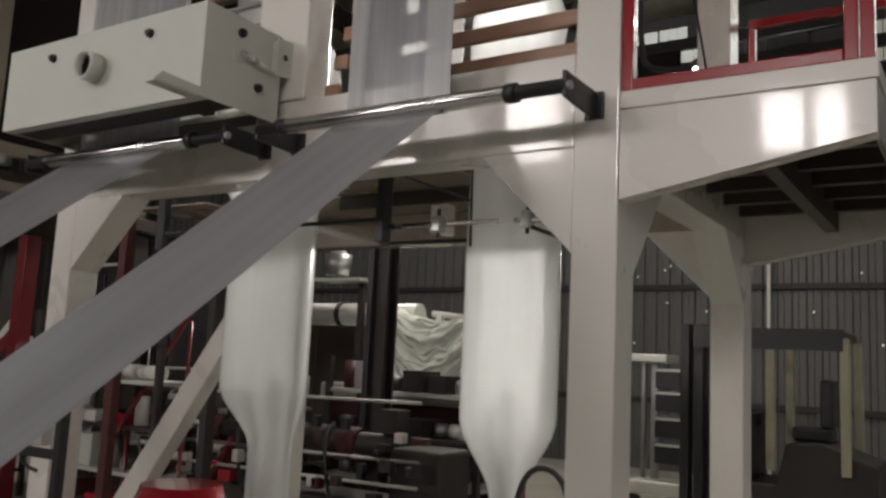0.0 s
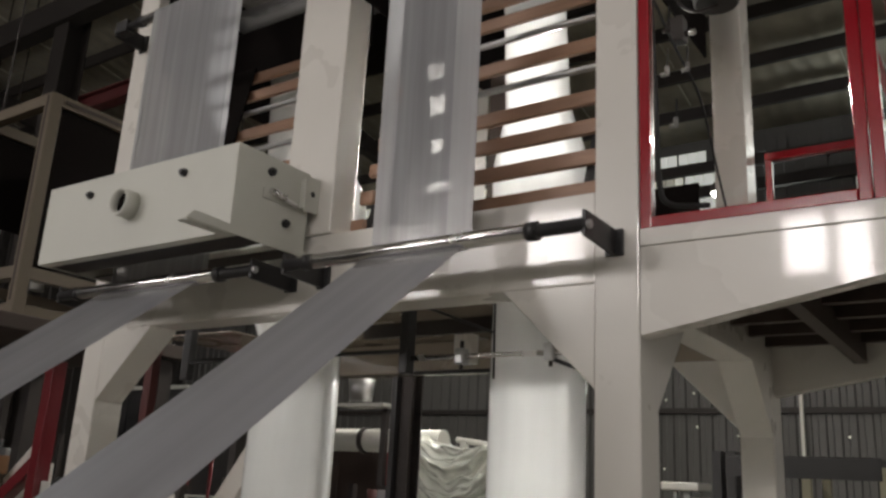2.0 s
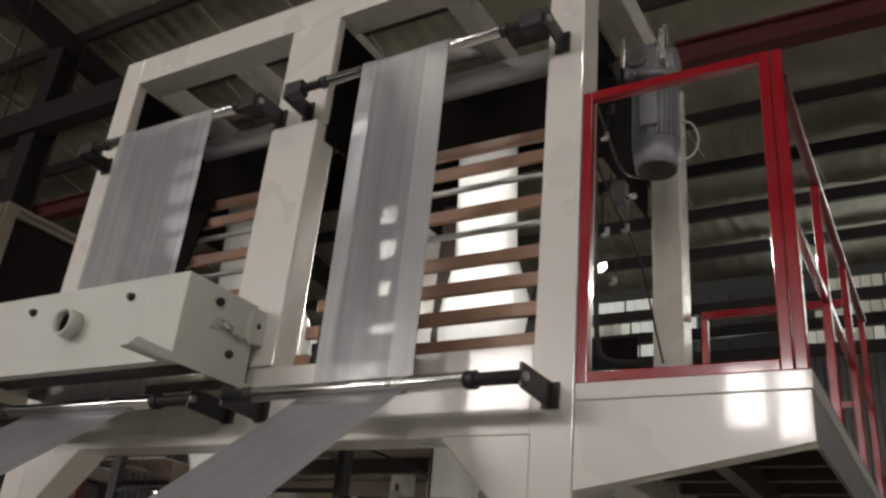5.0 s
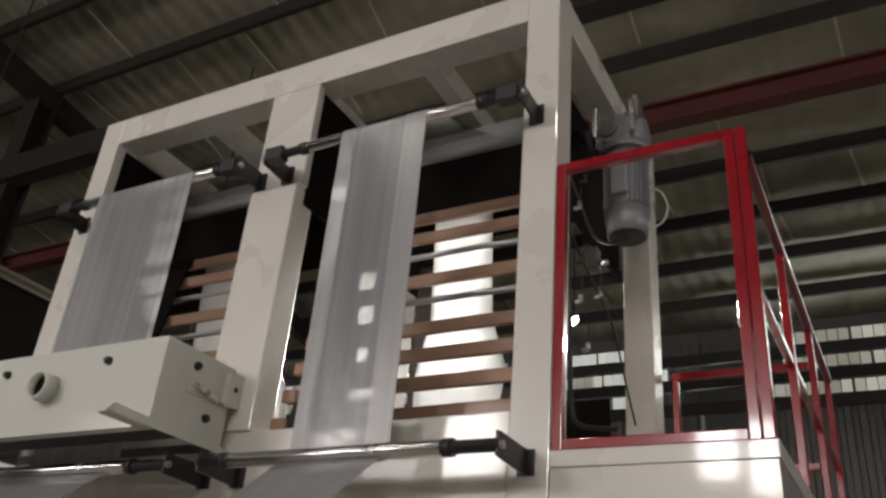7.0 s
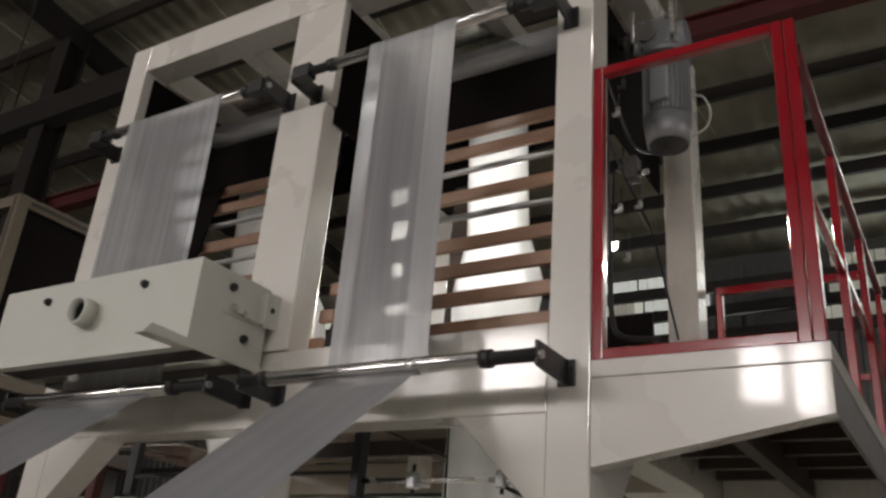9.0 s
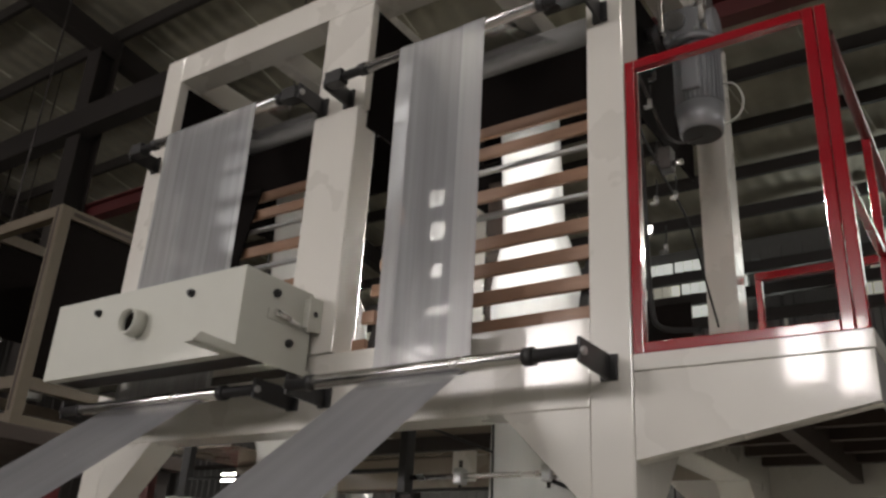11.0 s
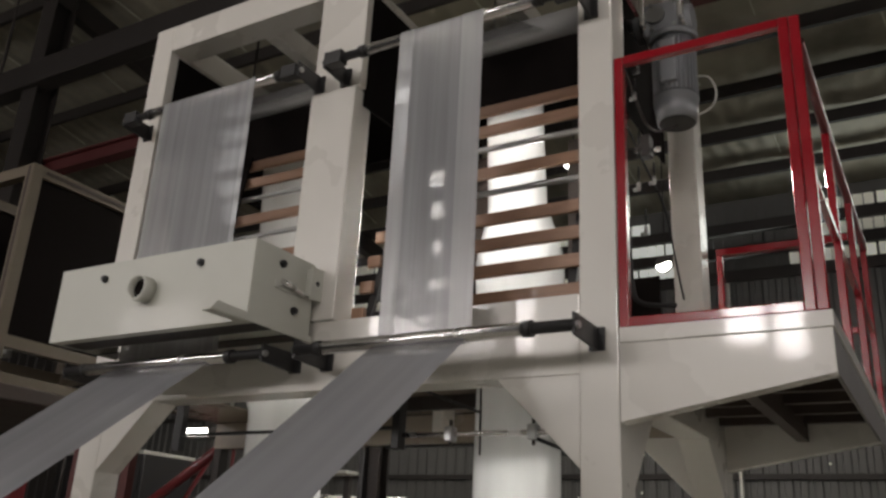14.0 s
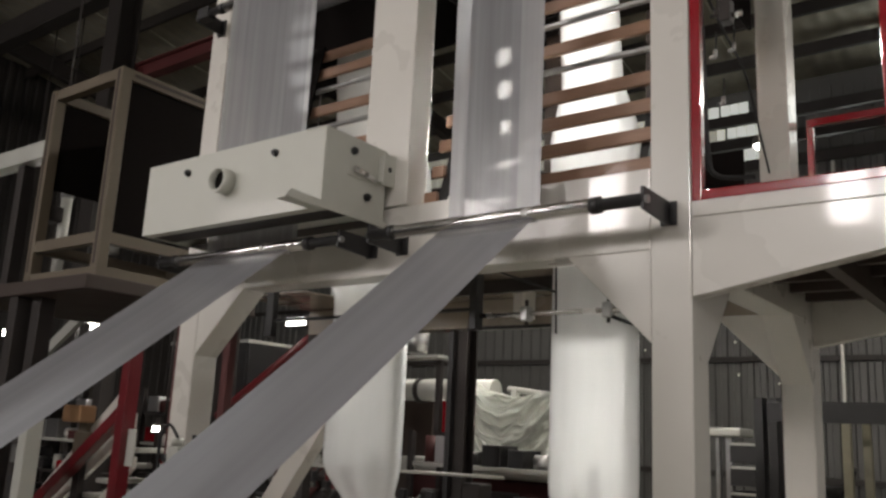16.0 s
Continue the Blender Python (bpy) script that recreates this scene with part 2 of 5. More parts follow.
ROOFSHEET.node_tree.nodes["Bump"].inputs["Distance"].default_value = 0.05
_n, _l = ROOFSHEET.node_tree.nodes, ROOFSHEET.node_tree.links
_wave, _ribs = _n.new("ShaderNodeTexWave"), _n.new("ShaderNodeBump")
_wave.bands_direction = "X"
_wave.inputs["Scale"].default_value, _wave.inputs["Distortion"].default_value, _wave.inputs["Detail Scale"].default_value = 1.1, 4.0, 0.6
_ribs.inputs["Strength"].default_value, _ribs.inputs["Distance"].default_value = 0.4, 0.04
_l.new(_n["Texture Coordinate"].outputs["Object"], _wave.inputs["Vector"])
_l.new(_wave.outputs["Fac"], _ribs.inputs["Height"])
_l.new(_n["Bump"].outputs["Normal"], _ribs.inputs["Normal"])
_l.new(_ribs.outputs["Normal"], _n["Principled BSDF"].inputs["Normal"])
BRIGHT = glow("bright_daylight", (1.0, 0.985, 0.95), 6.0)
LAMPGLOW = glow("lamp_glow", (1.0, 0.97, 0.9), 12.0)

ROLLERCHROME = material("turned_chrome", (0.8, 0.78, 0.77), 0.22, 1.0, vary=0.05, scale=8, fine=200, bump=0.003)
_n = ROLLERCHROME.node_tree.nodes
_tan = _n.new("ShaderNodeTangent")
_tan.direction_type, _tan.axis = "RADIAL", "X"
_n["Principled BSDF"].inputs["Anisotropic"].default_value = 0.82
_n["Principled BSDF"].inputs["Anisotropic Rotation"].default_value = 0.25
ROLLERCHROME.node_tree.links.new(_tan.outputs["Tangent"], _n["Principled BSDF"].inputs["Tangent"])
DIMTUBE = glow("dim_tube", (1.0, 0.95, 0.88), 0.9)
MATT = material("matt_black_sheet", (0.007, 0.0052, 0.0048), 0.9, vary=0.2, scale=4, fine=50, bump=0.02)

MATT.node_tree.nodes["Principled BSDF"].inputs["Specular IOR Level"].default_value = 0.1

# ---- builders ----


def box(bm, x0, x1, y0, y1, z0, z1, bevel=0.0):
    vs = [bm.verts.new((x, y, z)) for x in (x0, x1) for y in (y0, y1) for z in (z0, z1)]
    fs = [bm.faces.new([vs[i] for i in q]) for q in ((0, 1, 3, 2), (4, 6, 7, 5), (0, 4, 5, 1), (2, 3, 7, 6), (0, 2, 6, 4), (1, 5, 7, 3))]
    if bevel:
        es = list({e for f in fs for e in f.edges})
        bmesh.ops.bevel(bm, geom=es, offset=bevel, segments=2, affect="EDGES", profile=0.5)
    return bm


def prism(bm, pts, axis, a, b, bevel=0.0):
    """Extrudes a plan outline (in the two other axes, in x-y-z order) along an axis from a to b."""
    def put(p, h):
        return {"x": (h, p[0], p[1]), "y": (p[0], h, p[1]), "z": (p[0], p[1], h)}[axis]
    lo, hi = [bm.verts.new(put(p, a)) for p in pts], [bm.verts.new(put(p, b)) for p in pts]
    fs = [bm.faces.new(lo), bm.faces.new(hi[::-1])]
    for i in range(len(pts)):
        j = (i + 1) % len(pts)
        fs.append(bm.faces.new((lo[j], lo[i], hi[i], hi[j])))
    bmesh.ops.recalc_face_normals(bm, faces=fs)
    if bevel:
        bmesh.ops.bevel(bm, geom=list({e for f in fs for e in f.edges}), offset=bevel, segments=2, affect="EDGES", profile=0.5)
    return bm


def rod(bm, p, q, r, seg=16, r2=None, smooth=True):
    """A round bar, closed at its ends, from p to q."""
    p, q = Vector(p), Vector(q)
    m = Matrix.Translation(p) @ (q - p).to_track_quat("Z", "Y").to_matrix().to_4x4()
    h = (q - p).length
    r2 = r if r2 is None else r2
    lo = [bm.verts.new(m @ Vector((r * math.cos(a), r * math.sin(a), 0))) for a in [2 * math.pi * i / seg for i in range(seg)]]
    hi = [bm.verts.new(m @ Vector((r2 * math.cos(a), r2 * math.sin(a), h))) for a in [2 * math.pi * i / seg for i in range(seg)]]
    bm.faces.new(lo[::-1]); bm.faces.new(hi)
    for i in range(seg):
        f = bm.faces.new((lo[i], lo[(i + 1) % seg], hi[(i + 1) % seg], hi[i]))
        f.smooth = smooth
    return bm


def ring(bm, p, q, r, inner, seg=24):
    """An open pipe with a wall, from p to q."""
    p, q = Vector(p), Vector(q)
    m = Matrix.Translation(p) @ (q - p).to_track_quat("Z", "Y").to_matrix().to_4x4()
    h = (q - p).length
    prof = [(r, 0), (r, h), (inner, h), (inner, 0)]
    loops = [[bm.verts.new(m @ Vector((rr * math.cos(2 * math.pi * i / seg), rr * math.sin(2 * math.pi * i / seg), z))) for i in range(seg)] for rr, z in prof]
    for k in range(4):
        a, b = loops[k], loops[(k + 1) % 4]
        for i in range(seg):
            f = bm.faces.new((a[i], a[(i + 1) % seg], b[(i + 1) % seg], b[i]))
            f.smooth = k in (0, 2)
    return bm


def cable(bm, pts, r, seg=8, steps=8):
    """A round hose through the points, smoothed."""
    pts = [Vector(p) for p in pts]
    path = []
    for i in range(len(pts) - 1):
        a, b = pts[max(i - 1, 0)], pts[i]
        c, d = pts[i + 1], pts[min(i + 2, len(pts) - 1)]
        for k in range(steps):
            t = k / steps
            path.append(0.5 * (2 * b + (c - a) * t + (2 * a - 5 * b + 4 * c - d) * t * t + (3 * b - a - 3 * c + d) * t ** 3))
    path.append(pts[-1])
    last = None
    for i, p in enumerate(path):
        way = (path[min(i + 1, len(path) - 1)] - path[max(i - 1, 0)]).normalized()
        side = way.cross(Vector((0.31, 0.17, 0.93))).normalized()
        up = way.cross(side)
        loop = [bm.verts.new(p + r * (side * math.cos(2 * math.pi * k / seg) + up * math.sin(2 * math.pi * k / seg))) for k in range(seg)]
        if last:
            for k in range(seg):
                bm.faces.new((last[k], last[(k + 1) % seg], loop[(k + 1) % seg], loop[k])).smooth = True
        last = loop
    return bm


def mesh_of(name, bm, mat):
    me = bpy.data.meshes.new(name)
    bmesh.ops.recalc_face_normals(bm, faces=bm.faces[:])
    bm.to_mesh(me)
    bm.free()
    me.materials.append(mat)
    return me


def part(name, bm, mat, parent, label=""):
    ob = new(name, mesh_of(name, bm, mat))
    ob.parent = parent
    # children keep world places: parents stand at their base with no turn
    p = parent
    off = Vector((0, 0, 0))
    while p:
        off += p.location
        p = p.parent
    ob.data.transform(Matrix.Translation(-off))
    if label:
        ob["label"] = label
    return ob


def thing(name, label, category, at=(0, 0, 0), group="", kind=""):
    ob = new(name)
    ob.empty_display_size = 0.1
    ob.location = at
    return tagged(ob, label, category, group, kind)


def solid(name, bm, mat, label, category, group="", kind=""):
    return tagged(new(name, mesh_of(name, bm, mat)), label, category, group, kind)


def B(*a, **k):
    return box(bmesh.new(), *a, **k)


def R(*a, **k):
    return rod(bmesh.new(), *a, **k)

# ---- the hall ----
HX0, HX1, HY1 = -17.0, 9.0, 12.0


def roof_z(y):
    return 9.75 - 0.15 * y


solid("floor", B(HX0 - 0.2, HX1 + 0.2, BACK_Y - 0.2, HY1 + 0.2, -0.2, 0.0), CONCRETE, "worn grey concrete factory floor with stains", "floor", kind="structure")


def corrugated(name, along, a0, a1, fixed, z0, z1, mat, label, pitch=0.22, deep=0.035):
    """A sheet-metal wall with trapezoid ribs; along 'x' or 'y'."""
    bm = bmesh.new()
    prof, a, k = [], a0, 0
    while a < a1:
        for da, d in ((0, 0), (0.45, 0), (0.55, 1), (0.9, 1)):
            prof.append((min(a + da * pitch, a1), d * deep))
        a += pitch
    prof.append((a1, 0))
    back = [(p, 0.16) for p, _ in (prof[-1], prof[0])]
    pts = []
    for p, d in prof + back:
        sign = 1 if fixed > 0 else -1
        pts.append((p, fixed + sign * (d if d < 0.1 else 0.16)))
    if along == "y":
        pts = [(q, p) for p, q in pts]
    prism(bm, pts, "z", z0, z1)
    return solid(name, bm, mat, label, "wall", kind="structure")


corrugated("wall_north", "x", HX0, HX1, HY1, 0.0, 6.4, WALLSHEET, "grey corrugated steel sheet hall wall")
corrugated("wall_west", "y", BACK_Y, HY1, HX0, 0.0, 11.6, SHADESHEET, "corrugated steel sheet hall wall, its shade put into a dark brown")
# east wall, in pieces round its added window
EY0, EY1, EZ0, EZ1 = EAST_WINDOW
bm = bmesh.new()
for a, b, c, d in ((BACK_Y, EY0, 0, 11.6), (EY1, HY1, 0, 11.6), (EY0, EY1, 0, EZ0), (EY0, EY1, EZ1, 11.6)):
    box(bm, HX1, HX1 + 0.16, a, b, c, d)
solid("wall_east", bm, WALLSHEET, "plain grey hall wall with one tall window opening", "wall", kind="structure")
w = thing("window_east", "tall unseen window added to light the tower's right side", "window", (HX1, (EY0 + EY1) / 2, EZ0), kind="structure")
part("pane", B(HX1 + 0.1, HX1 + 0.12, EY0, EY1, EZ0, EZ1), CLEARPANE, w)
for k in range(6):
    y = EY0 + k * (EY1 - EY0 - 0.05) / 5
    part("window_bar", B(HX1 + 0.05, HX1 + 0.095, y, y + 0.05, EZ0, EZ1), DARKSTEEL, w)

# wall behind the camera, in pieces round its window openings
edges = sorted({HX0, HX1, *[v for w in WINDOWS_BACK for v in w[:2]]})
bm = bmesh.new()
for a, b in zip(edges[:-1], edges[1:]):
    holes = [w for w in WINDOWS_BACK if w[0] <= a + 1e-6 and w[1] >= b - 1e-6]
    if holes:
        box(bm, a, b, BACK_Y - 0.2, BACK_Y, 0, holes[0][2])
        box(bm, a, b, BACK_Y - 0.2, BACK_Y, holes[0][3], 11.6)
    else:
        box(bm, a, b, BACK_Y - 0.2, BACK_Y, 0, 11.6)
solid("wall_south", bm, WALLSHEET, "plain grey hall wall with window openings", "wall", kind="structure")
for i, (x0, x1, z0, z1) in enumerate(WINDOWS_BACK):
    w = thing("window_%d" % (i + 1), "bright daylit window in the hall wall", "window", ((x0 + x1) / 2, BACK_Y, z0), kind="structure")
    part("pane", B(x0, x1, BACK_Y - 0.12, BACK_Y - 0.1, z0, z1), BRIGHT, w)
    bm = bmesh.new()
    for a, b, c, d in ((x0, x0 + 0.04, z0, z1), (x1 - 0.04, x1, z0, z1), (x0 + 0.04, x1 - 0.04, z0, z0 + 0.04), (x0 + 0.04, x1 - 0.04, z1 - 0.04, z1)):
        box(bm, a, b, BACK_Y - 0.095, BACK_Y - 0.05, c, d)
    part("window_frame", bm, DARKSTEEL, w)

# strips over the north wall: girts, with glowing panes for brightly lit ribbed roof sheets
win = thing("window_north", "rows of glowing panes standing for bright ribbed roof sheets, dark girts between", "window", (0, HY1, 6.4), kind="structure")
for k, z in enumerate((6.4, 6.85, 7.3)):
    part("girt", B(HX0, HX1, HY1 - 0.06, HY1 + 0.12, z, z + 0.2), PURLIN, win)
rnd = random.Random(21)
for k, z in enumerate((6.6, 7.05, 7.5)):
    x = HX0 + 0.1
    while x < HX1 - 1.6:
        n = rnd.randint(3, 9)
        bm = bmesh.new()
        for i in range(n):
            # corrugated translucent sheet: a flat crest and a dark valley every 17 cm
            lift = rnd.uniform(0.0, 0.05)
            prism(bm, [(x + 0.17 * i, z + 0.004 + lift), (x + 0.17 * i + 0.155, z + 0.004 + lift * 0.7), (x + 0.17 * i + 0.155, z + 0.238), (x + 0.17 * i, z + 0.244)], "y", HY1 + 0.02, HY1 + 0.04)
        part("pane" if not -3.4 < x < -1.3 else "panel", bm, CLEARPANE if -4.7 < x <= -3.4 else WALLSHEET if -3.4 < x < -1.3 else PANE, win)
        x += 0.17 * n + 0.03
part("mullion", B(HX0, HX1, HY1 + 0.13, HY1 + 0.16, 6.4, 8.0), WALLSHEET, win)
for z in (1.15, 3.07, 4.4):
    solid("girt", B(HX0, HX1, HY1 - 0.075, HY1 - 0.002, z - 0.04, z + 0.05, bevel=0.006), PURLIN, "dark steel girt across the sheet wall", "girt", "wall girts", "structure")
for x in (-13.4, -2.03, 3.4):
    solid("wall_post", B(x - 0.025, x + 0.025, HY1 - 0.16, HY1 - 0.08, 0, 6.35, bevel=0.006), PALE, "pale steel post standing at the sheet wall", "post", "wall posts", "structure")

# roof: foil-backed sheets sagging between purlins
bm = bmesh.new()
ys = [BACK_Y - 0.3 + 0.16 * i for i in range(int((HY1 + 0.9 - BACK_Y) / 0.16))]
xs = [HX0 - 0.2 + 0.2 * i for i in range(int((HX1 - HX0 + 0.6) / 0.2))]
SPACING = 1.1
grid = []
for y in ys:
    sag = -0.03 * math.sin(math.pi * ((y / SPACING) % 1.0)) ** 2
    grid.append([bm.verts.new((x, y, roof_z(y) + 0.1 + sag + 0.025 * noise.noise((x * 0.9, y * 1.4, 3.0)) + 0.012 * noise.noise((x * 2.6, y * 1.3, 9.0)) + 0.02 * (1 - abs(noise.noise((x * 1.7 + y * 0.8, y * 1.1, 5.0)))) ** 4)) for x in xs])
for i in range(len(ys) - 1):
    for j in range(len(xs) - 1):
        bm.faces.new((grid[i][j], grid[i][j + 1], grid[i + 1][j + 1], grid[i + 1][j])).smooth = True
solid("ceiling", bm, ROOFSHEET, "dull foil-backed roof insulation sagging between purlins", "roof", kind="structure")
# pale lap seams between the foil sheets
rnd = random.Random(8)
bm = bmesh.new()
for k in range(-6, 19):
    ya = SPACING * k - 2.0
    x = HX0 + rnd.uniform(0, 2)
    while x < HX1 - 1:
        y0, y1 = ya + 0.06, ya + SPACING * rnd.uniform(0.6, 0.94)
        if y1 < HY1 - 0.3:
            w = rnd.uniform(0.012, 0.03)
            d = rnd.uniform(-0.12, 0.12)
            z0, z1 = roof_z(y0) + 0.045, roof_z(y1) + 0.045
            vs = [bm.verts.new(p) for p in ((x, y0, z0), (x + w, y0, z0), (x + w + d, y1, z1), (x + d, y1, z1), (x, y0, z0 - 0.012), (x + w, y0, z0 - 0.012), (x + w + d, y1, z1 - 0.012), (x + d, y1, z1 - 0.012))]
            for q in ((0, 1, 2, 3), (4, 7, 6, 5), (0, 4, 5, 1), (1, 5, 6, 2), (2, 6, 7, 3), (3, 7, 4, 0)):
                bm.faces.new([vs[i] for i in q])
        x += rnd.uniform(1.0, 3.0)
solid("ceiling_seams", bm, FOILSEAM, "pale lap seams between the roof insulation sheets", "roof seam", kind="structure")
solid("roof_deck", B(HX0 - 0.3, HX1 + 0.3, BACK_Y - 0.4, HY1 + 0.4, 11.7, 11.8), WALLSHEET, "closed roof deck over the hall", "roof", kind="structure")
y = -8.75
while y < HY1:
    z = roof_z(y)
    solid("purlin", B(HX0, HX1, y - 0.035, y + 0.035, z - 0.15, z + 0.06), PURLIN, "dark steel roof purlin", "purlin", "roof purlins", "structure")
    y += SPACING
for x in (-15.5, -9.3, 5.5):
    bm = bmesh.new()
    prism(bm, [(BACK_Y, roof_z(BACK_Y) - 0.5), (HY1, roof_z(HY1) - 0.5), (HY1, roof_z(HY1) - 0.15), (BACK_Y, roof_z(BACK_Y) - 0.15)], "x", x - 0.09, x + 0.09)
    solid("rafter", bm, PURLIN, "dark deep steel roof rafter", "rafter", "roof rafters", "structure")
for x, y in ((-9.3, 3.2), (-15.5, 3.2)):
    bm = bmesh.new()
    box(bm, x - 0.16, x + 0.16, y - 0.16, y - 0.14, 0, 8.8); box(bm, x - 0.16, x + 0.16, y + 0.14, y + 0.16, 0, 8.8); box(bm, x - 0.012, x + 0.012, y - 0.14, y + 0.14, 0, 8.8)
    solid("column", bm, PURLIN, "dark steel H-section hall column", "column", "hall columns", "structure")
solid("eave_beam", B(HX0, HX1, 2.95, 3.2, 7.35, 7.72, bevel=0.01), PURLIN, "long dark steel beam under the roof", "beam", kind="structure")
crane = thing("crane_girder", "dark red painted crane runway girder", "girder", (-4, 3.45, 5.9), kind="structure")
part("girder_web", B(-9.3, HX1, 3.43, 3.47, 6.205, 6.375), CRANERED, crane)
part("flange", B(-9.3, HX1, 3.37, 3.53, 6.18, 6.204), CRANERED, crane)
part("flange", B(-9.3, HX1, 3.37, 3.53, 6.376, 6.4), CRANERED, crane)

for x, y, z in HIGH_BAYS:
    lamp = thing("high_bay_lamp", "bell-shaped high-bay factory lamp under the roof", "lamp", (x, y, z), "high-bay lamps")
    part("shade", R((x, y, z - 0.24), (x, y, z), 0.24, 20, 0.09), PALE, lamp)
    part("bulb", R((x, y, z - 0.262), (x, y, z - 0.245), 0.2, 20), LAMPGLOW, lamp)
    part("rod", R((x, y, z), (x, y, roof_z(y) + 0.16), 0.012, 8), DARKSTEEL, lamp)

# cases for the backlight, including the added lamps
for x, y, z in FLOODS:
    lamp = thing("backlight_lamp", "round floodlight of the partly made-up backlight behind the tower", "lamp", (x, y, z), "flood lamps")
    part("case", R((x, y, z), (x - 0.02, y + 0.2, z + 0.08), 0.13, 20, 0.07), DARKSTEEL, lamp)
    part("lens", R((x, y - 0.008, z), (x, y - 0.001, z), 0.11, 20), LAMPGLOW, lamp)
    part("rod", R((x, y + 0.1, z + 0.1), (x, y + 0.1, roof_z(y) + 0.05), 0.012, 8), DARKSTEEL, lamp)

# ---- the film-blowing tower ----
TX = -2.785          # outer left edge; the right one is 0
TOP, TOPIN = 4.452, 4.284
BEAM0, BEAM1 = 2.243, 2.545
PW = 0.146           # post width
YR = 1.54            # front face of the rear legs
YU = 1.3             # front face of the upper rear frame
tower = thing("film_blowing_tower", "tall white enamelled steel tower of a twin film-blowing machine", "machine", (TX / 2, 0.8, 0))
EV = 0.006
MID0, MID1 = -1.533, -1.25
for y in (0.0, YR):
    for x0, x1 in ((TX, TX + PW), (-PW, 0.0)):
        part("post", B(x0, x1, y, y + 0.15, 0.0, TOP if y == 0 else 2.82, bevel=EV), WHITE, tower)
        if y:
            part("upper_post", B(x0 + 0.001, x1 - 0.001, YU, YU + 0.15, BEAM1 - 0.059, TOP, bevel=EV), WHITE, tower)
    yt = y if y == 0 else YU
    part("top_beam", B(TX + PW, -PW, yt + 0.001, yt + 0.149, TOPIN, TOP - 0.001, bevel=0.004), WHITE, tower)
    # the rear beam is white in shade; the tan carries that shade
    part("cross_beam", B(TX + PW, -PW, y + 0.001, y + 0.149, BEAM0 if y == 0 else 2.23, BEAM1 if y == 0 else 2.4, bevel=EV), WHITE if y == 0 else TAN_AND_SHADE, tower)
    if y:
        break
    part("gusset", prism(bmesh.new(), [(-PW, BEAM0), (-0.476, BEAM0), (-PW, 1.915)], "y", y + 0.002, y + 0.148, 0.003), WHITE, tower)
    part("gusset", prism(bmesh.new(), [(TX + PW, BEAM0), (TX + PW, 1.915), (TX + 0.476, BEAM0)], "y", y + 0.002, y + 0.148, 0.003), WHITE, tower)
part("middle_post", B(MID0, -1.245, 0.002, 0.05, 3.702, TOPIN, bevel=EV), WHITE, tower)
part("deck_plate", B(-1.9, -1.02, 0.16, 1.03, 2.404, 2.412), TAN_AND_SHADE, tower, "glossy tan sheet under the bubble deck")
part("deck_plate", B(TX + PW, -PW, 1.032, YR + 0.14, 2.403, 2.411), TAN_AND_SHADE, tower, "glossy tan sheet under the bubble deck")
# added blocker: keeps the rear floodlight off the bubble just above the deck
part("rear_guard", B(-1.22, -0.2, 1.24, 1.25, 2.413, 3.0), MATT, tower, "matt black sheet added behind the bubble to block floodlight")
part("deck_bearer", B(-1.9, -1.02, 1.0, 1.04, 2.33, 2.402, bevel=0.003), DARKSTEEL, tower)
part("middle_post", B(MID0, MID1 - 0.22, YU + 0.002, YU + 0.148, BEAM1 - 0.3, TOPIN, bevel=EV), WHITE, tower)
part("column_cover", B(MID0 + 0.004, -1.264, -0.012, 0.125, BEAM1 + 0.002, 3.70, bevel=0.005), WHITE, tower)
for x0, x1 in ((TX + 0.002, TX + PW - 0.002), (-PW + 0.002, -0.002)):
    part("side_beam", B(x0, x1, 0.15, YU, TOPIN + 0.01, TOP - 0.004, bevel=0.004), WHITE, tower)
    if x0 < -1:
        continue
    part("side_beam", B(x0, x1, 0.15, YR, BEAM0 - 0.06, BEAM1 - 0.06, bevel=0.004), WHITE, tower)
    part("gusset", prism(bmesh.new(), [(0.15, BEAM0 - 0.06), (0.43, BEAM0 - 0.06), (0.15, 1.86)], "x", x0, x1, 0.003), WHITE, tower)
    part("gusset", prism(bmesh.new(), [(YR, BEAM0 - 0.06), (YR, 1.89), (YR - 0.3, BEAM0 - 0.06)], "x", x0, x1, 0.003), WHITE, tower)
    part("gusset", prism(bmesh.new(), [(-PW, 2.25), (-0.476, 2.25), (-PW, 1.92)], "y", YR + 0.002, YR + 0.05, 0.003), WHITE, tower)
for x in (-2.05, -1.39, -0.72):
    part("roof_brace", B(x - 0.045, x + 0.045, 0.15, YU, TOPIN + 0.03, TOP - 0.02, bevel=0.004), WHITE, tower)
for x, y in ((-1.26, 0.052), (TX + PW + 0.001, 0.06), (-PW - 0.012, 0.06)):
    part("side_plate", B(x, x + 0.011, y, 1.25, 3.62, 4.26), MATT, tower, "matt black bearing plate")

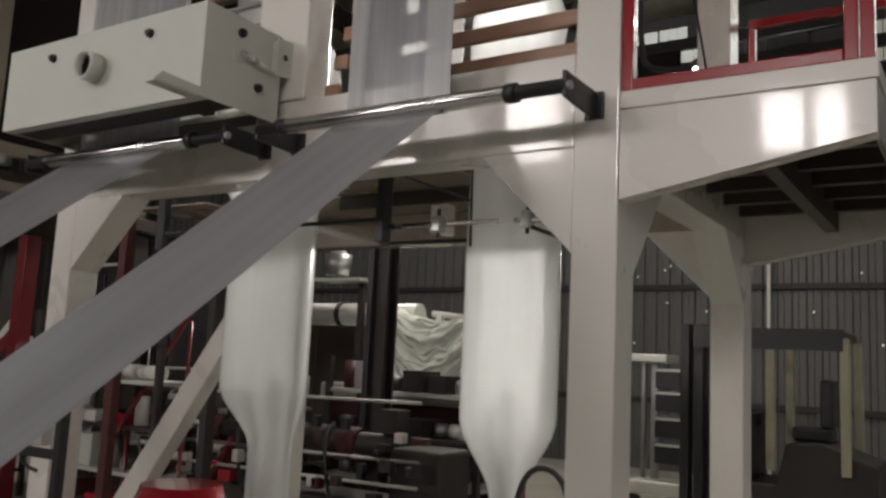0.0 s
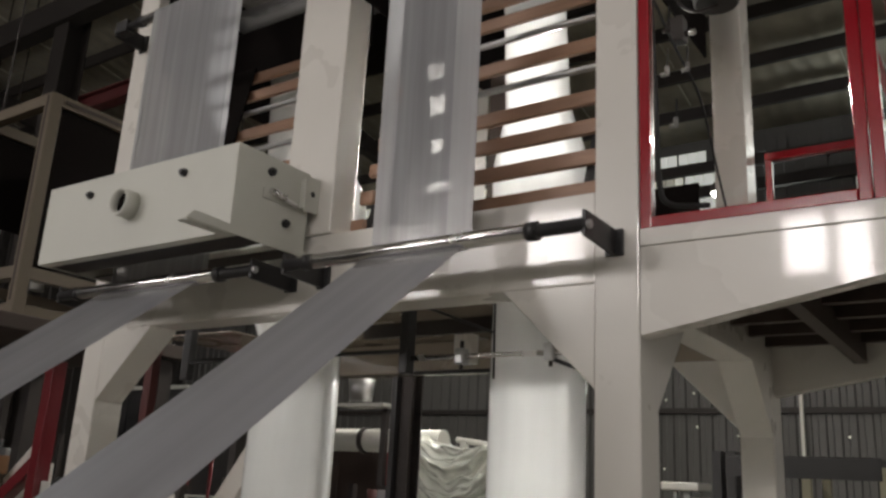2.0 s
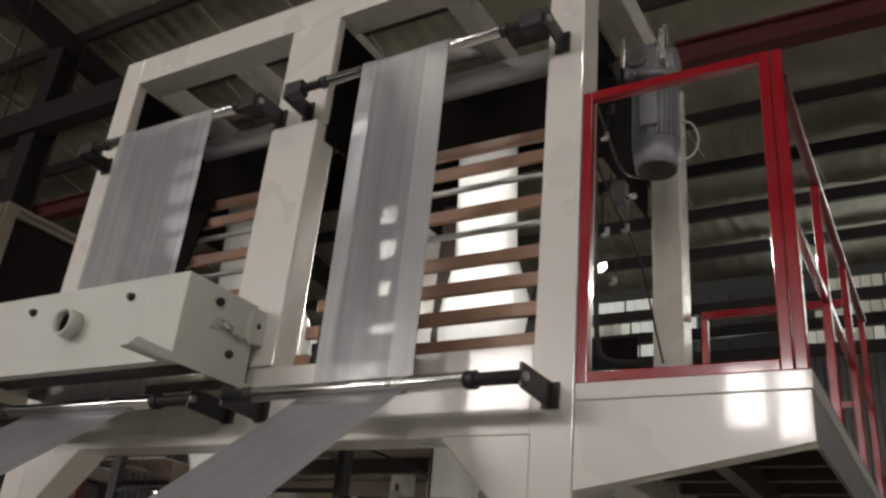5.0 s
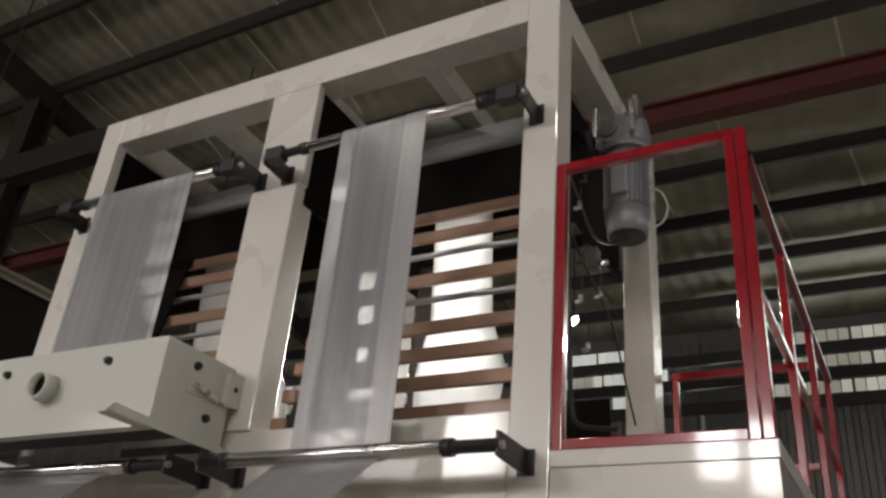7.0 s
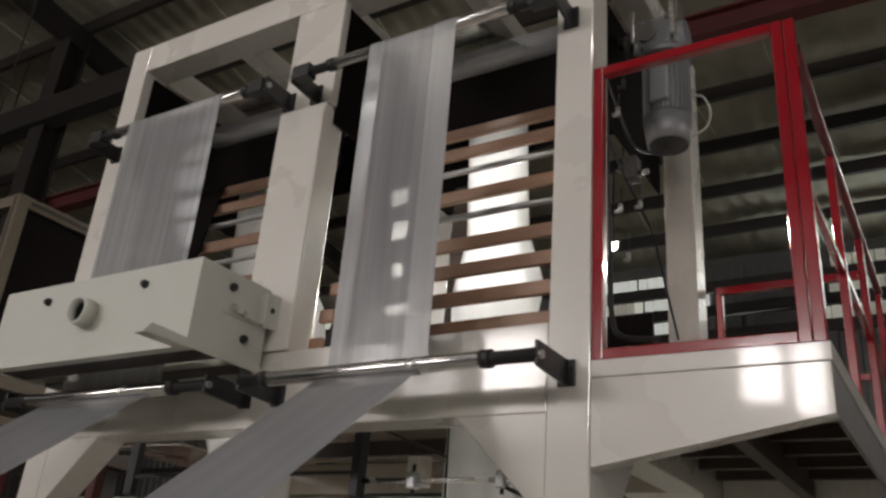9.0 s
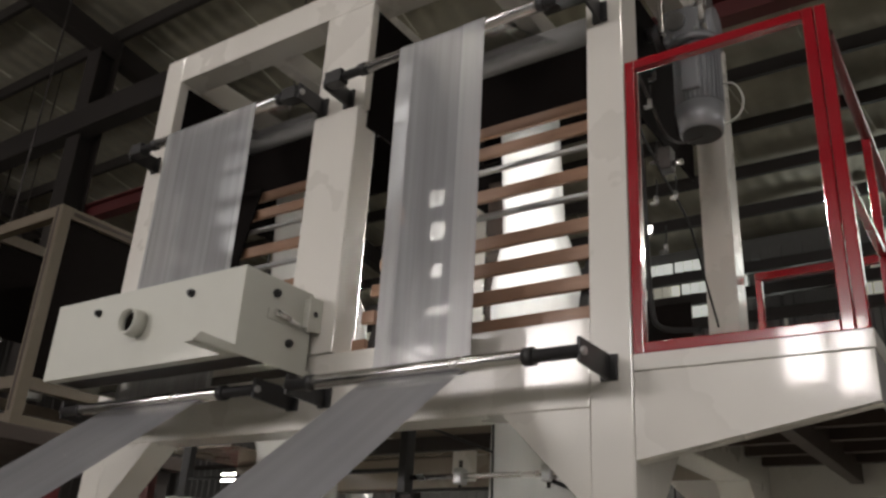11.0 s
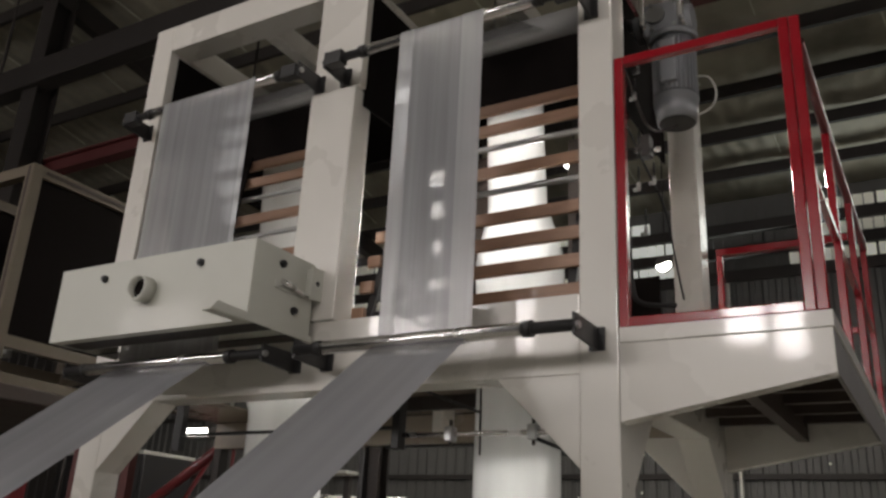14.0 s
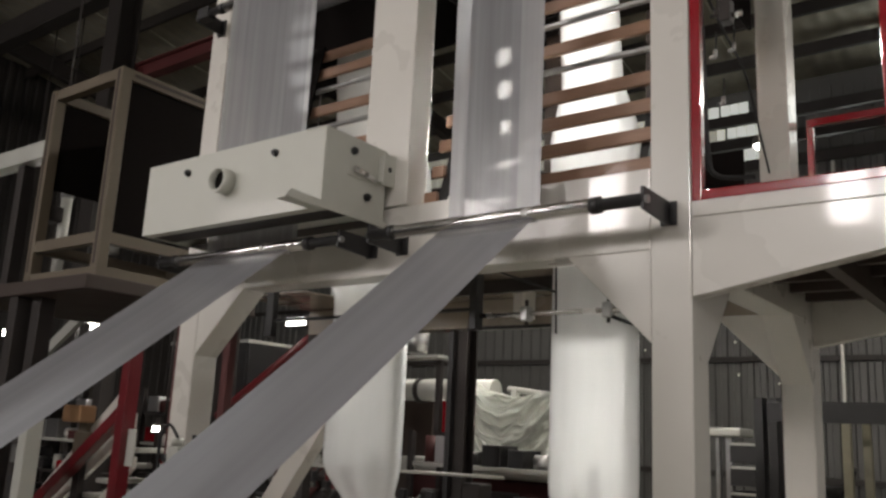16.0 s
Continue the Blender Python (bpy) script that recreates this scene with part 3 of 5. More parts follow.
# upper nip rollers, behind the front frame
for x0, x1 in ((TX + PW + 0.02, MID0 - 0.02), (MID1 + 0.06, -PW - 0.02)):
    nip = thing("nip_roller_pair", "pair of grey rubber nip rollers across the tower bay", "roller", ((x0 + x1) / 2, 0.62, 4.0), "nip rollers")
    for y, r, m in ((0.535, 0.075, NIPGREY), (0.69, 0.075, STEEL)):
        part("roller", R((x0 + 0.05, y, 4.12), (x1 - 0.05, y, 4.12), r, 28), m, nip)
        part("shaft", R((x0, y, 4.12), (x1, y, 4.12), 0.022, 12), DARKSTEEL, nip)
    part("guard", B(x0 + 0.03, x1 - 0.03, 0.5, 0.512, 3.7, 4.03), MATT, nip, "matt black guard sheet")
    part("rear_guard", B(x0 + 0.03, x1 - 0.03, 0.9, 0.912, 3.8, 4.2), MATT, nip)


# collapsing frames of wooden slats
def collapsing_frame(x0, x1):
    y0, y1, z0, z1 = 0.0816, 0.4415, 2.58, 3.664
    ob = thing("collapsing_frame", "sloping collapsing frame of varnished brown wooden slats", "frame", ((x0 + x1) / 2, y0, z0), "collapsing frames")
    n = 9
    for i in range(n):
        t = i / (n - 1)
        y, z = y0 + (y1 - y0) * t, z0 + (z1 - z0) * t
        if i == 0 and x0 < -1.4:
            continue
        if i in (4, 6):
            part("rod", R((-0.87 if x0 > -1.4 and i < 6 else x0 + 0.02, y, z + 0.02), (x1 - 0.02, y, z + 0.02), 0.014, 12), STEEL, ob, "steel cross rod")
        else:
            for a, b in ([(x0 + 0.012, -1.165), (-0.647 - 0.72 * y, x1 - 0.012)] if x0 > -1.4 and i < 6 else [(x0 + 0.012, x1 - 0.012)]):
                part("slat", B(a, b, y - 0.012, y + 0.012, z - 0.021, z + 0.034, bevel=0.004), WOOD, ob)
    s = 0.016
    for x in (x0 + 0.06, x1 - 0.09):
        bm = prism(bmesh.new(), [(y0 + s, z0 - 0.02), (y0 + s * 2.6, z0 - 0.02), (y1 + s * 2.6, z1 + 0.03), (y1 + s, z1 + 0.03)], "x", x, x + 0.035)
        part("stile", bm, BLACK, ob, "dark steel stile")
    return ob


for x0, x1 in ((TX + PW + 0.005, MID0 - 0.005), (MID1 + 0.005, -PW - 0.005)):
    collapsing_frame(x0, x1)


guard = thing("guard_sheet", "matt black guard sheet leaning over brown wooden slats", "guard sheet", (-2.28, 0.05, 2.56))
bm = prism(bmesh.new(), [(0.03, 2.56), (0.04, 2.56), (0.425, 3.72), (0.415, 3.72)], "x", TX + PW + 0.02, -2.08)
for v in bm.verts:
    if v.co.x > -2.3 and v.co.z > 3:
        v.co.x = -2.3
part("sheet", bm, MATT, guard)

# black mask added close behind the narrow film; four slots shape its bright squares
mask = thing("mask_board", "matt black mask added behind the film to shape four bright squares", "guard board", (-0.7, -0.15, 2.5))
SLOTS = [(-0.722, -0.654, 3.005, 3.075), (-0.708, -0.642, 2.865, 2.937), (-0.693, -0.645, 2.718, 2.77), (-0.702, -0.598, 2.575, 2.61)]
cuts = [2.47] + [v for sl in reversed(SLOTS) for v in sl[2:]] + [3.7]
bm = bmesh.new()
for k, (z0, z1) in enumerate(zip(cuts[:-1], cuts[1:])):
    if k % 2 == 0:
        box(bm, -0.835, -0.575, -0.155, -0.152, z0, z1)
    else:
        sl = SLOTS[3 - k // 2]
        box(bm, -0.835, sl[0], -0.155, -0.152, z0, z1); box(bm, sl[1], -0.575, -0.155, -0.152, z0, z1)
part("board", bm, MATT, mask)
for x in (-0.8, -0.62):
    part("hanger", B(x - 0.01, x + 0.01, -0.151, 0.0, 2.475, 2.48), BLACK, mask)

# blown bubbles, from the die up to the nip
def bubble(cx, cy, profile, label, seg=56):
    ob = thing("film_bubble", label, "film", (cx, cy, profile[0][0]), "film bubbles")
    loops = []
    for z, rx, ry, dx in profile:
        loop = []
        for k in range(seg):
            a = 2 * math.pi * k / seg
            c, s = math.cos(a), math.sin(a)
            w = 1 + 0.012 * noise.noise((c * 2, s * 2, z * 1.5))
            yy = cy + (0.62 - cy) * min(max((z - 2.4) / 1.65, 0), 1)
            loop.append((cx + dx + rx * c * w, yy + ry * s * w, z))
        loops.append(loop)
    cuts = [0] + [max(i for i, p in enumerate(profile) if p[0] <= z) for z in (1.4, 2.45)] + [len(loops) - 1]
    for name, i0, i1 in zip(("neck", "tube", "flattened_top"), cuts[:-1], cuts[1:]):
        bm = bmesh.new()
        last = None
        for pts in loops[i0:i1 + 1]:
            loop = [bm.verts.new(p) for p in pts]
            if last:
                for k in range(seg):
                    bm.faces.new((last[k], last[(k + 1) % seg], loop[(k + 1) % seg], loop[k])).smooth = True
            last = loop
        part(name, bm, BUBBLE, ob)
    return ob


def profile(zs, neck, r, top_half, dx0=0.0, lean=0.0):
    """Radii up the bubble: a neck at the die, a belly, then flattening to the nip."""
    rows = []
    for i in range(64):
        z = zs[0] + (4.1 - zs[0]) * i / 63
        t = min(max((z - zs[1]) / (zs[2] - zs[1]), 0), 1)
        s = t * t * (3 - 2 * t)
        rx = neck + (r - neck) * s
        f = min(max((z - 2.3) / 1.75, 0), 1)
        g = min(max((z - 2.27) / 0.27, 0), 1)
        rows.append((z, rx + (top_half * (1.32 - 0.42 * min(max((z - 3.0) / 0.25, 0), 1)) - rx) * (g * g * (3 - 2 * g)), max(rx * (1 - f), 0.004), dx0 * (1 - s) + lean * g))
    return rows


bubble(-0.765, 0.8, profile((0.76, 1.02, 1.36), 0.062, 0.2, 0.175, lean=0.02), "bright white blown film bubble with a narrow neck")
bubble(-2.15, 0.8, profile((0.76, 1.12, 1.42), 0.108, 0.213, 0.31, 0.08), "tall milky blown film bubble beside a white post")

for cx, rr in ((-0.765, 0.11), (-2.07, 0.15)):
    die = thing("extruder_die", "round steel extrusion die under the bubble", "die", (cx, 0.8, 0), "extruder dies")
    part("air_ring", R((cx, 0.8, 0.6), (cx, 0.8, 0.758), rr + 0.16, 36, rr + 0.02), STEEL, die)
    part("die_body", R((cx, 0.8, 0.4), (cx, 0.8, 0.599), 0.16, 28), DARKSTEEL, die)
    part("inner_air_pipe", R((cx, 0.8, 0.759), (cx, 0.8, 1.46), 0.03, 16), DARKSTEEL, die, "dark air pipe inside the bubble")
    part("stand", B(cx - 0.2, cx + 0.2, 0.6, 1.0, 0, 0.4, bevel=0.01), WHITE, die)
hose = thing("air_hose", "black rubber air hose looping beside the die", "hose", (-0.55, 0.62, 0.6))
part("hose", cable(bmesh.new(), [(-0.62, 0.62, 0.8), (-0.6, 0.57, 0.97), (-0.585, 0.55, 1.06), (-0.555, 0.55, 1.15), (-0.515, 0.55, 1.195), (-0.465, 0.55, 1.204), (-0.415, 0.55, 1.18), (-0.38, 0.55, 1.11), (-0.37, 0.55, 0.95), (-0.37, 0.55, 0.0)], 0.011), RUBBER, hose)

# added milky board, backlit so that the mask slots look bright
board = thing("slot_backlight_board", "milky board added to shine through the mask slots", "guide board", (-1.05, 0.5, 2.5))
part("board", B(-1.225, -1.03, 0.5, 0.504, 2.62, 3.62, bevel=0.001), BUBBLE, board)
part("bracket", B(-1.245, -1.2, 0.505, 0.525, 2.546, 2.66), DARKSTEEL, board)
part("bracket", B(-1.245, -1.2, 0.505, 0.525, 3.3, 3.34), DARKSTEEL, board)
for x0, x1 in ((-1.12, -0.99), (-0.555, -0.3)):
    gb = thing("gusset_board", "dark brown board that folds the bubble's edge inwards", "guide board", (x0, 0.73, 2.6), "gusset boards")
    part("board", prism(bmesh.new(), [(x0, 2.56), (x1, 2.56), (x1, 3.68), (x0, 3.68)], "y", 0.9, 0.915, 0.002), BROWN, gb)
    part("stay", B(x0, x1, 0.916, 0.95, 3.1, 3.14), DARKSTEEL, gb)

# bubble guide rod with its clamps
guide = thing("bubble_guide", "chrome guide rod with clamps and a black drop arm", "guide rod", (-0.8, 0.44, 2.1))
part("rod", R((-1.17, 0.44, 2.115), (-0.36, 0.44, 2.11), 0.011, 12), CHROME, guide)
for x in (-0.915, -0.52):
    part("clamp", B(x - 0.02, x + 0.02, 0.415, 0.465, 2.08, 2.145, bevel=0.006), STEEL, guide)
    part("clamp_screw", R((x, 0.44, 2.06), (x, 0.44, 2.175), 0.008, 8), DARKSTEEL, guide)
part("left_arm", B(-2.67, -2.61, 0.48, 0.52, 2.07, 2.404, bevel=0.004), BLACK, guide, "black drop arm")
part("arm", B(-1.2, -1.16, 0.4, 0.46, 2.05, 2.36, bevel=0.004), BLACK, guide)
part("strut", R((-1.169, 0.45, 2.352), (-0.81, 0.5, 2.215), 0.006, 8), BLACK, guide)
part("strut", R((-0.806, 0.5, 2.4), (-0.8, 0.5, 2.03), 0.005, 8), BLACK, guide)
part("rear_rod", R((-1.66, 1.045, 2.15), (-1.0, 1.045, 2.15), 0.009, 8), BLACK, guide)
# bar added out of sight to cast the dark band on the bubble
part("rear_bar", B(-0.999, -0.5, 1.03, 1.06, 2.09, 2.2, bevel=0.004), BLACK, guide, "black bar added behind the bubble to shade a band on it")
part("cross_bar", B(-2.6, -1.2, 0.48, 0.5, 2.15, 2.165), BLACK, guide)
part("strut", R((-0.52, 0.44, 2.09), (-0.2, 0.44, 1.97), 0.008, 8), BLACK, guide)

# dark centre column between the bubbles
cc = thing("centre_column", "dark steel H-section column standing behind the two bubbles", "column", (-3.08, 3.16, 0))
part("flange", B(-3.2, -3.06, 3.02, 3.04, 0, 2.7, bevel=0.003), DARKSTEEL, cc)
part("flange", B(-3.2, -3.06, 3.16, 3.18, 0, 2.7, bevel=0.003), DARKSTEEL, cc)
part("web", B(-3.14, -3.12, 3.041, 3.159, 0, 2.7), DARKSTEEL, cc)
part("rail", B(-3.215, -3.165, 2.97, 3.019, 0, 2.6, bevel=0.004), BLACK, cc)
part("top_plate", B(-3.25, -3.0, 2.98, 3.24, 2.701, 2.73, bevel=0.004), BLACK, cc)

# ---- guide rollers and film in front of the tower ----
LY, LZ, LR = -0.215, 2.364, 0.027
UY, UZ, UR = -0.16, 3.757, 0.025


def idler(x0, x1, y, z, r, px0, px1, tall, label):
    """A chrome idler roller between two black bracket plates that stand out from the frame."""
    ob = thing("idler_roller", label, "roller", ((x0 + x1) / 2, y, z), "idler rollers")
    part("roller", R((x0, y, z), (x1, y, z), r, 28), ROLLERCHROME, ob)
    part("axle", R((px0, y, z), (px1, y, z), r * 0.8, 14), BLACK, ob)
    for a, b in ((x0 - 0.035, x0 - 0.001), (x1 + 0.001, x1 + 0.035)):
        part("collar", R((a, y, z), (b, y, z), r * 1.12, 18), BLACK, ob)
    for px in (px0, px1):
        bm = prism(bmesh.new(), [(y - 0.014, z + tall * 0.5), (y - 0.014, z - tall * 0.4), (-0.012, z - tall * 0.5), (-0.012, z + tall * 0.5)], "x", px - 0.006, px + 0.006, 0.0015)
        part("bracket_plate", bm, BLACK, ob)
        part("foot", B(px - 0.03, px + 0.03, -0.012, 0.0, z - tall * 0.5, z + tall * 0.5, bevel=0.002), BLACK, ob)
        if r < LR:
            side = 1 if px == px0 else -1
            part("bearing_block", B(min(px + side * 0.01, px + side * 0.1), max(px + side * 0.01, px + side * 0.1), y - 0.026, y + 0.03, z - 0.03, z + 0.034, bevel=0.004), BLACK, ob)
        part("bolt", R((px - 0.018, y, z), (px + 0.018, y, z), 0.014, 6), STEEL, ob)
    return ob


idler(-1.144, -0.267, LY, LZ, LR, -1.277, -0.077, 0.085, "chrome idler roller on black bracket plates under the film")
idler(-2.55, -1.65, LY, LZ, LR, -2.7, -1.45, 0.085, "chrome idler roller on black bracket plates below the ivory box")
idler(-1.1, -0.27, UY, UZ, UR, -1.33, -0.085, 0.09, "thin chrome idler roller high on the tower front")
idler(-2.49, -1.63, UY, UZ, UR, -2.7, -1.49, 0.09, "thin chrome idler roller high on the tower front")


def film_run(xa, xb, fold, label, foldlabel):
    """Film over the upper roller, down behind the lower one, round it and off to the winder."""
    ob = thing("film_web", label, "film", ((xa + xb) / 2, LY, LZ), "film webs")

    down = [(0.45, 4.06)]
    for k in range(7):
        a = math.radians(70 + 110 * k / 6)
        down.append((UY + (UR + 0.003) * math.cos(a), UZ + (UR + 0.003) * math.sin(a)))
    yb = LY + LR + 0.004
    y0, z0 = down[-1]
    for k in range(1, 25):
        t = k / 24
        down.append((y0 + (yb - y0) * t, z0 + (LZ - z0) * t))
    off = []
    for k in range(8):
        a = math.radians(-128 * k / 7)
        off.append((LY + (LR + 0.004) * math.cos(a), LZ + (LR + 0.004) * math.sin(a)))
    y0, z0 = off[-1]
    for k in range(1, 26):
        t = k / 25
        off.append((y0 - 2.0 * t, z0 - 1.52 * t - 0.015 * math.sin(math.pi * t)))

    def sheet(name, line, x0, x1, mat, back, lab=""):
        bm = bmesh.new()
        n = 14 if x1 - x0 > 0.2 else 4
        rows = []
        for i, (y, z) in enumerate(line):
            free = 1 if 9 < i < len(line) - 1 or line is off and i > 8 else 0
            rows.append([bm.verts.new((x0 + (x1 - x0) * j / n, y + back + free * 0.004 * noise.noise((x0 + j * 0.4, z * 0.7, 2.0)), z + free * 0.004 * noise.noise((x0 + j * 0.5, y * 1.5, 5.0)))) for j in range(n + 1)])
        for a, c in zip(rows[:-1], rows[1:]):
            for j in range(n):
                bm.faces.new((a[j], a[j + 1], c[j + 1], c[j])).smooth = True
        return part(name, bm, mat, ob, lab)

    sheet("film", down, xa, xb, FILM, 0.0)
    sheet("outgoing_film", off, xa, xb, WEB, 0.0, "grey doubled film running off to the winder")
    for x0, x1 in ((xa + 0.001, xa + fold[0]), (xb - fold[1], xb - 0.001)):
        sheet("folded_edge", down[1:], x0, x1, FOLD, -0.003, foldlabel)
    return ob


film_run(-0.9, -0.487, (0.075, 0.1), "flattened translucent film web with whiter folded edges", "whiter folded gusset edge")
film_run(-2.375, -1.745, (0.03, 0.03), "wide wrinkled translucent film web behind the ivory box", "whiter film edge")

# ---- ivory treater box on the left bay ----
tb = thing("treater_box", "ivory painted sheet-metal box with pipe stub and bolts", "machine box", (-1.98, -0.2, 2.45))
X0, X1, Y0, Y1, Z0, Z1 = -2.585, -1.372, -0.418, -0.035, 2.45, 2.797
bm = bmesh.new()
box(bm, X0, X1, Y0, Y0 + 0.004, Z0, Z1)
part("front_panel", bm, BOXPAINT, tb)
part("side_panel", B(X1 - 0.004, X1, Y0 + 0.0042, Y1, Z0, Z1), BOXPAINT, tb)
part("side_panel", B(X0, X0 + 0.004, Y0 + 0.0042, Y1, Z0, Z1), BOXPAINT, tb)
part("top_panel", B(X0 + 0.0042, X1 - 0.0042, Y0 + 0.0042, Y1, Z1 - 0.005, Z1 - 0.001), BOXPAINT, tb)
part("back_panel", B(X0 + 0.0042, X1 - 0.0042, Y1 - 0.004, Y1, Z0 + 0.12, Z1 - 0.006), BOXPAINT, tb)
# dark plates added so that the box looks shaded from below
part("bottom_plate", B(X0 + 0.0042, X1 - 0.0042, Y0 + 0.052, -0.235, Z0 + 0.006, Z0 + 0.01), DARKSTEEL, tb, "dark plate added for the shade under the box")
part("bottom_plate", B(X0 + 0.0042, X1 - 0.0042, -0.14, Y1 - 0.005, Z0 + 0.006, Z0 + 0.01), DARKSTEEL, tb, "dark plate added for the shade under the box")
part("bottom_rail", B(X0 + 0.0042, X1 - 0.0042, Y0 + 0.0042, Y0 + 0.05, Z0, Z0 + 0.004), BOXPAINT, tb)
bm = prism(bmesh.new(), [(-0.615, 2.446), (-0.02, 2.446), (-0.02, 2.472), (-0.36, 2.476), (-0.585, 2.482)], "x", X1 + 0.001, X1 + 0.007, 0.001)
part("side_flange", bm, BOXPAINT, tb)
part("flange_foot", B(X1 - 0.05, X1 + 0.001, -0.61, -0.425, 2.443, 2.447), BOXPAINT, tb)
part("pipe_stub", ring(bmesh.new(), (-1.975, Y0 - 0.065, 2.635), (-1.975, Y0 - 0.001, 2.635), 0.058, 0.05), BOXPAINT, tb)
# matt black disc stands in for the shade inside the stub
part("pipe_dark", R((-1.975, Y0 - 0.03, 2.635), (-1.975, Y0 - 0.002, 2.635), 0.0495, 20), MATT, tb)


def bolt(x, y, z, axis, parent):
    d = Vector((0, -1, 0)) if axis == "y" else Vector((1, 0, 0))
    p = Vector((x, y, z))
    bb = part("bolt", R(p, p + d * 0.012, 0.017, 18), BLACK, parent)
    part("bolt_head", R(p + d * 0.012, p + d * 0.022, 0.011, 6, smooth=False), BLACK, bb)


for x, z in ((-2.267, 2.722), (-1.667, 2.724)):
    bolt(x, Y0, z, "y", tb)
for y, z in ((-0.249, 2.735), (-0.151, 2.555)):
    bolt(X1, y, z, "x", tb)
part("latch_plate", B(X1, X1 + 0.004, -0.28, -0.09, 2.625, 2.665, bevel=0.001), BOXPAINT, tb)
latch = part("latch", R((X1 + 0.018, -0.255, 2.655), (X1 + 0.018, -0.18, 2.647), 0.014, 14), CHROME, tb)
part("latch_rod", R((X1 + 0.018, -0.18, 2.645), (X1 + 0.018, -0.115, 2.635), 0.009, 10), CHROME, tb)
lug = part("mounting_lug", prism(bmesh.new(), [(-0.09, 2.62), (-0.015, 2.63), (-0.0, 2.64), (-0.0, 2.77), (-0.09, 2.77)], "x", X1 + 0.028, X1 + 0.036, 0.001), BOXPAINT, tb)
part("lug_hole", R((X1 + 0.036, -0.05, 2.701), (X1 + 0.038, -0.05, 2.701), 0.012, 14), BLACK, lug)
part("lug_spacer", B(X1, X1 + 0.0278, -0.085, -0.036, 2.64, 2.76), BOXPAINT, tb)

# ---- work platform on the right ----
deck = thing("work_platform", "white steel cantilever work platform with tapered side webs", "platform", (0.35, 0.8, 2.2))
PX = 0.692
for y, back in ((0.0, False), (YR + 0.02, True)):
    bm = prism(bmesh.new(), [(0.003, 2.069), (PX, 2.2), (PX, 2.343), (0.003, 2.343)], "y", y, y + 0.012, 0.0015)
    part("side_web", bm, WHITE, deck)
    part("web_flange", prism(bmesh.new(), [(0.003, 2.066), (PX, 2.197), (PX, 2.2), (0.003, 2.069)], "y", y + 0.012, y + 0.06), WHITE, deck)
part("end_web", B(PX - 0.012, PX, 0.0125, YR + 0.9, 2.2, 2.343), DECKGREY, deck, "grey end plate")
bm = box(bmesh.new(), 0.003, PX + 0.006, -0.004, YR + 0.92, 2.3445, 2.4, bevel=0.003)
part("deck_edge", bm, WHITE, deck)
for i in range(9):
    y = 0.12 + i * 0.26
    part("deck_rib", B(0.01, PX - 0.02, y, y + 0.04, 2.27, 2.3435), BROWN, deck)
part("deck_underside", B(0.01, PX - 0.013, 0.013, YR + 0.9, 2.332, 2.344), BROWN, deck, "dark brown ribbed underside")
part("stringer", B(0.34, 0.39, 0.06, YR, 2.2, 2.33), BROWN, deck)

rail = thing("guard_rail", "glossy red square-tube guard rail round the platform", "railing", (0.35, 0.8, 2.4))
T = 0.036
RZ0, RZ1 = 2.4, 3.5


def tube_box(name, *a):
    return part(name, B(*a, bevel=0.004), RED, rail)


tube_box("post", 0.004, 0.004 + T, 0.0, T, RZ0, RZ1)
tube_box("post", 0.616, 0.652, 0.0, T, RZ0, RZ1)
tube_box("post", 0.654, 0.69, 0.001, T + 0.001, RZ0, RZ1 - 0.002)
tube_box("bottom_rail", 0.004 + T, 0.616, 0.0, T, RZ0, RZ0 + T)
tube_box("top_rail", 0.004 + T, 0.616, 0.0, T, RZ1 - T, RZ1)
for y in (0.78, 1.6, 2.36):
    tube_box("post", PX - 0.04, PX - 0.008, y, y + 0.032, RZ0, 3.4)
tube_box("bottom_rail", PX - 0.04, PX - 0.008, 2 * T + 0.013, 2.36, RZ0, RZ0 + 0.03)
part("handrail", cable(bmesh.new(), [(PX - 0.02, 0.09, 3.44), (PX - 0.02, 0.5, 3.42), (PX - 0.02, 1.2, 3.41), (PX - 0.02, 2.4, 3.41)], 0.02, 12), DARKRED, rail, "dark crimson handrail")
tube_box("mid_rail", PX - 0.04, PX - 0.012, 2 * T + 0.013, 2.36, 2.9, 2.93)
tube_box("rear_post", 0.006, 0.038, 1.6, 1.632, RZ0, 3.195)
tube_box("rear_top_rail", 0.006, PX - 0.041, 1.6, 1.636, 3.196, 3.234)
tube_box("rear_mid_rail", 0.039, PX - 0.041, 1.602, 1.63, 2.72, 2.75)

# ---- nip drive motor ----
mx, my = 0.075, 0.66
motor = thing("gear_motor", "grey finned electric gear motor hanging beside the nip", "motor", (mx, my, 3.5))
part("body", R((mx, my, 3.64), (mx, my, 3.94), 0.092, 32), MOTORGREY, motor)
part("fan_cover", R((mx, my, 3.52), (mx, my, 3.639), 0.088, 32, 0.104), MOTORGREY, motor)
part("fan_grille", R((mx, my, 3.515), (mx, my, 3.519), 0.08, 28), BLACK, motor)
for k in range(30):
    a = 2 * math.pi * k / 30
    c, s = math.cos(a), math.sin(a)
    bm = bmesh.new()
    box(bm, 0.09, 0.102, -0.003, 0.003, 3.65, 3.92)
    bm.transform(Matrix.Translation((mx, my, 0)) @ Matrix.Rotation(a, 4, "Z"))
    part("cooling_fin", bm, MOTORGREY, motor)
part("flange", R((mx, my, 3.941), (mx, my, 3.97), 0.115, 28), MOTORGREY, motor)
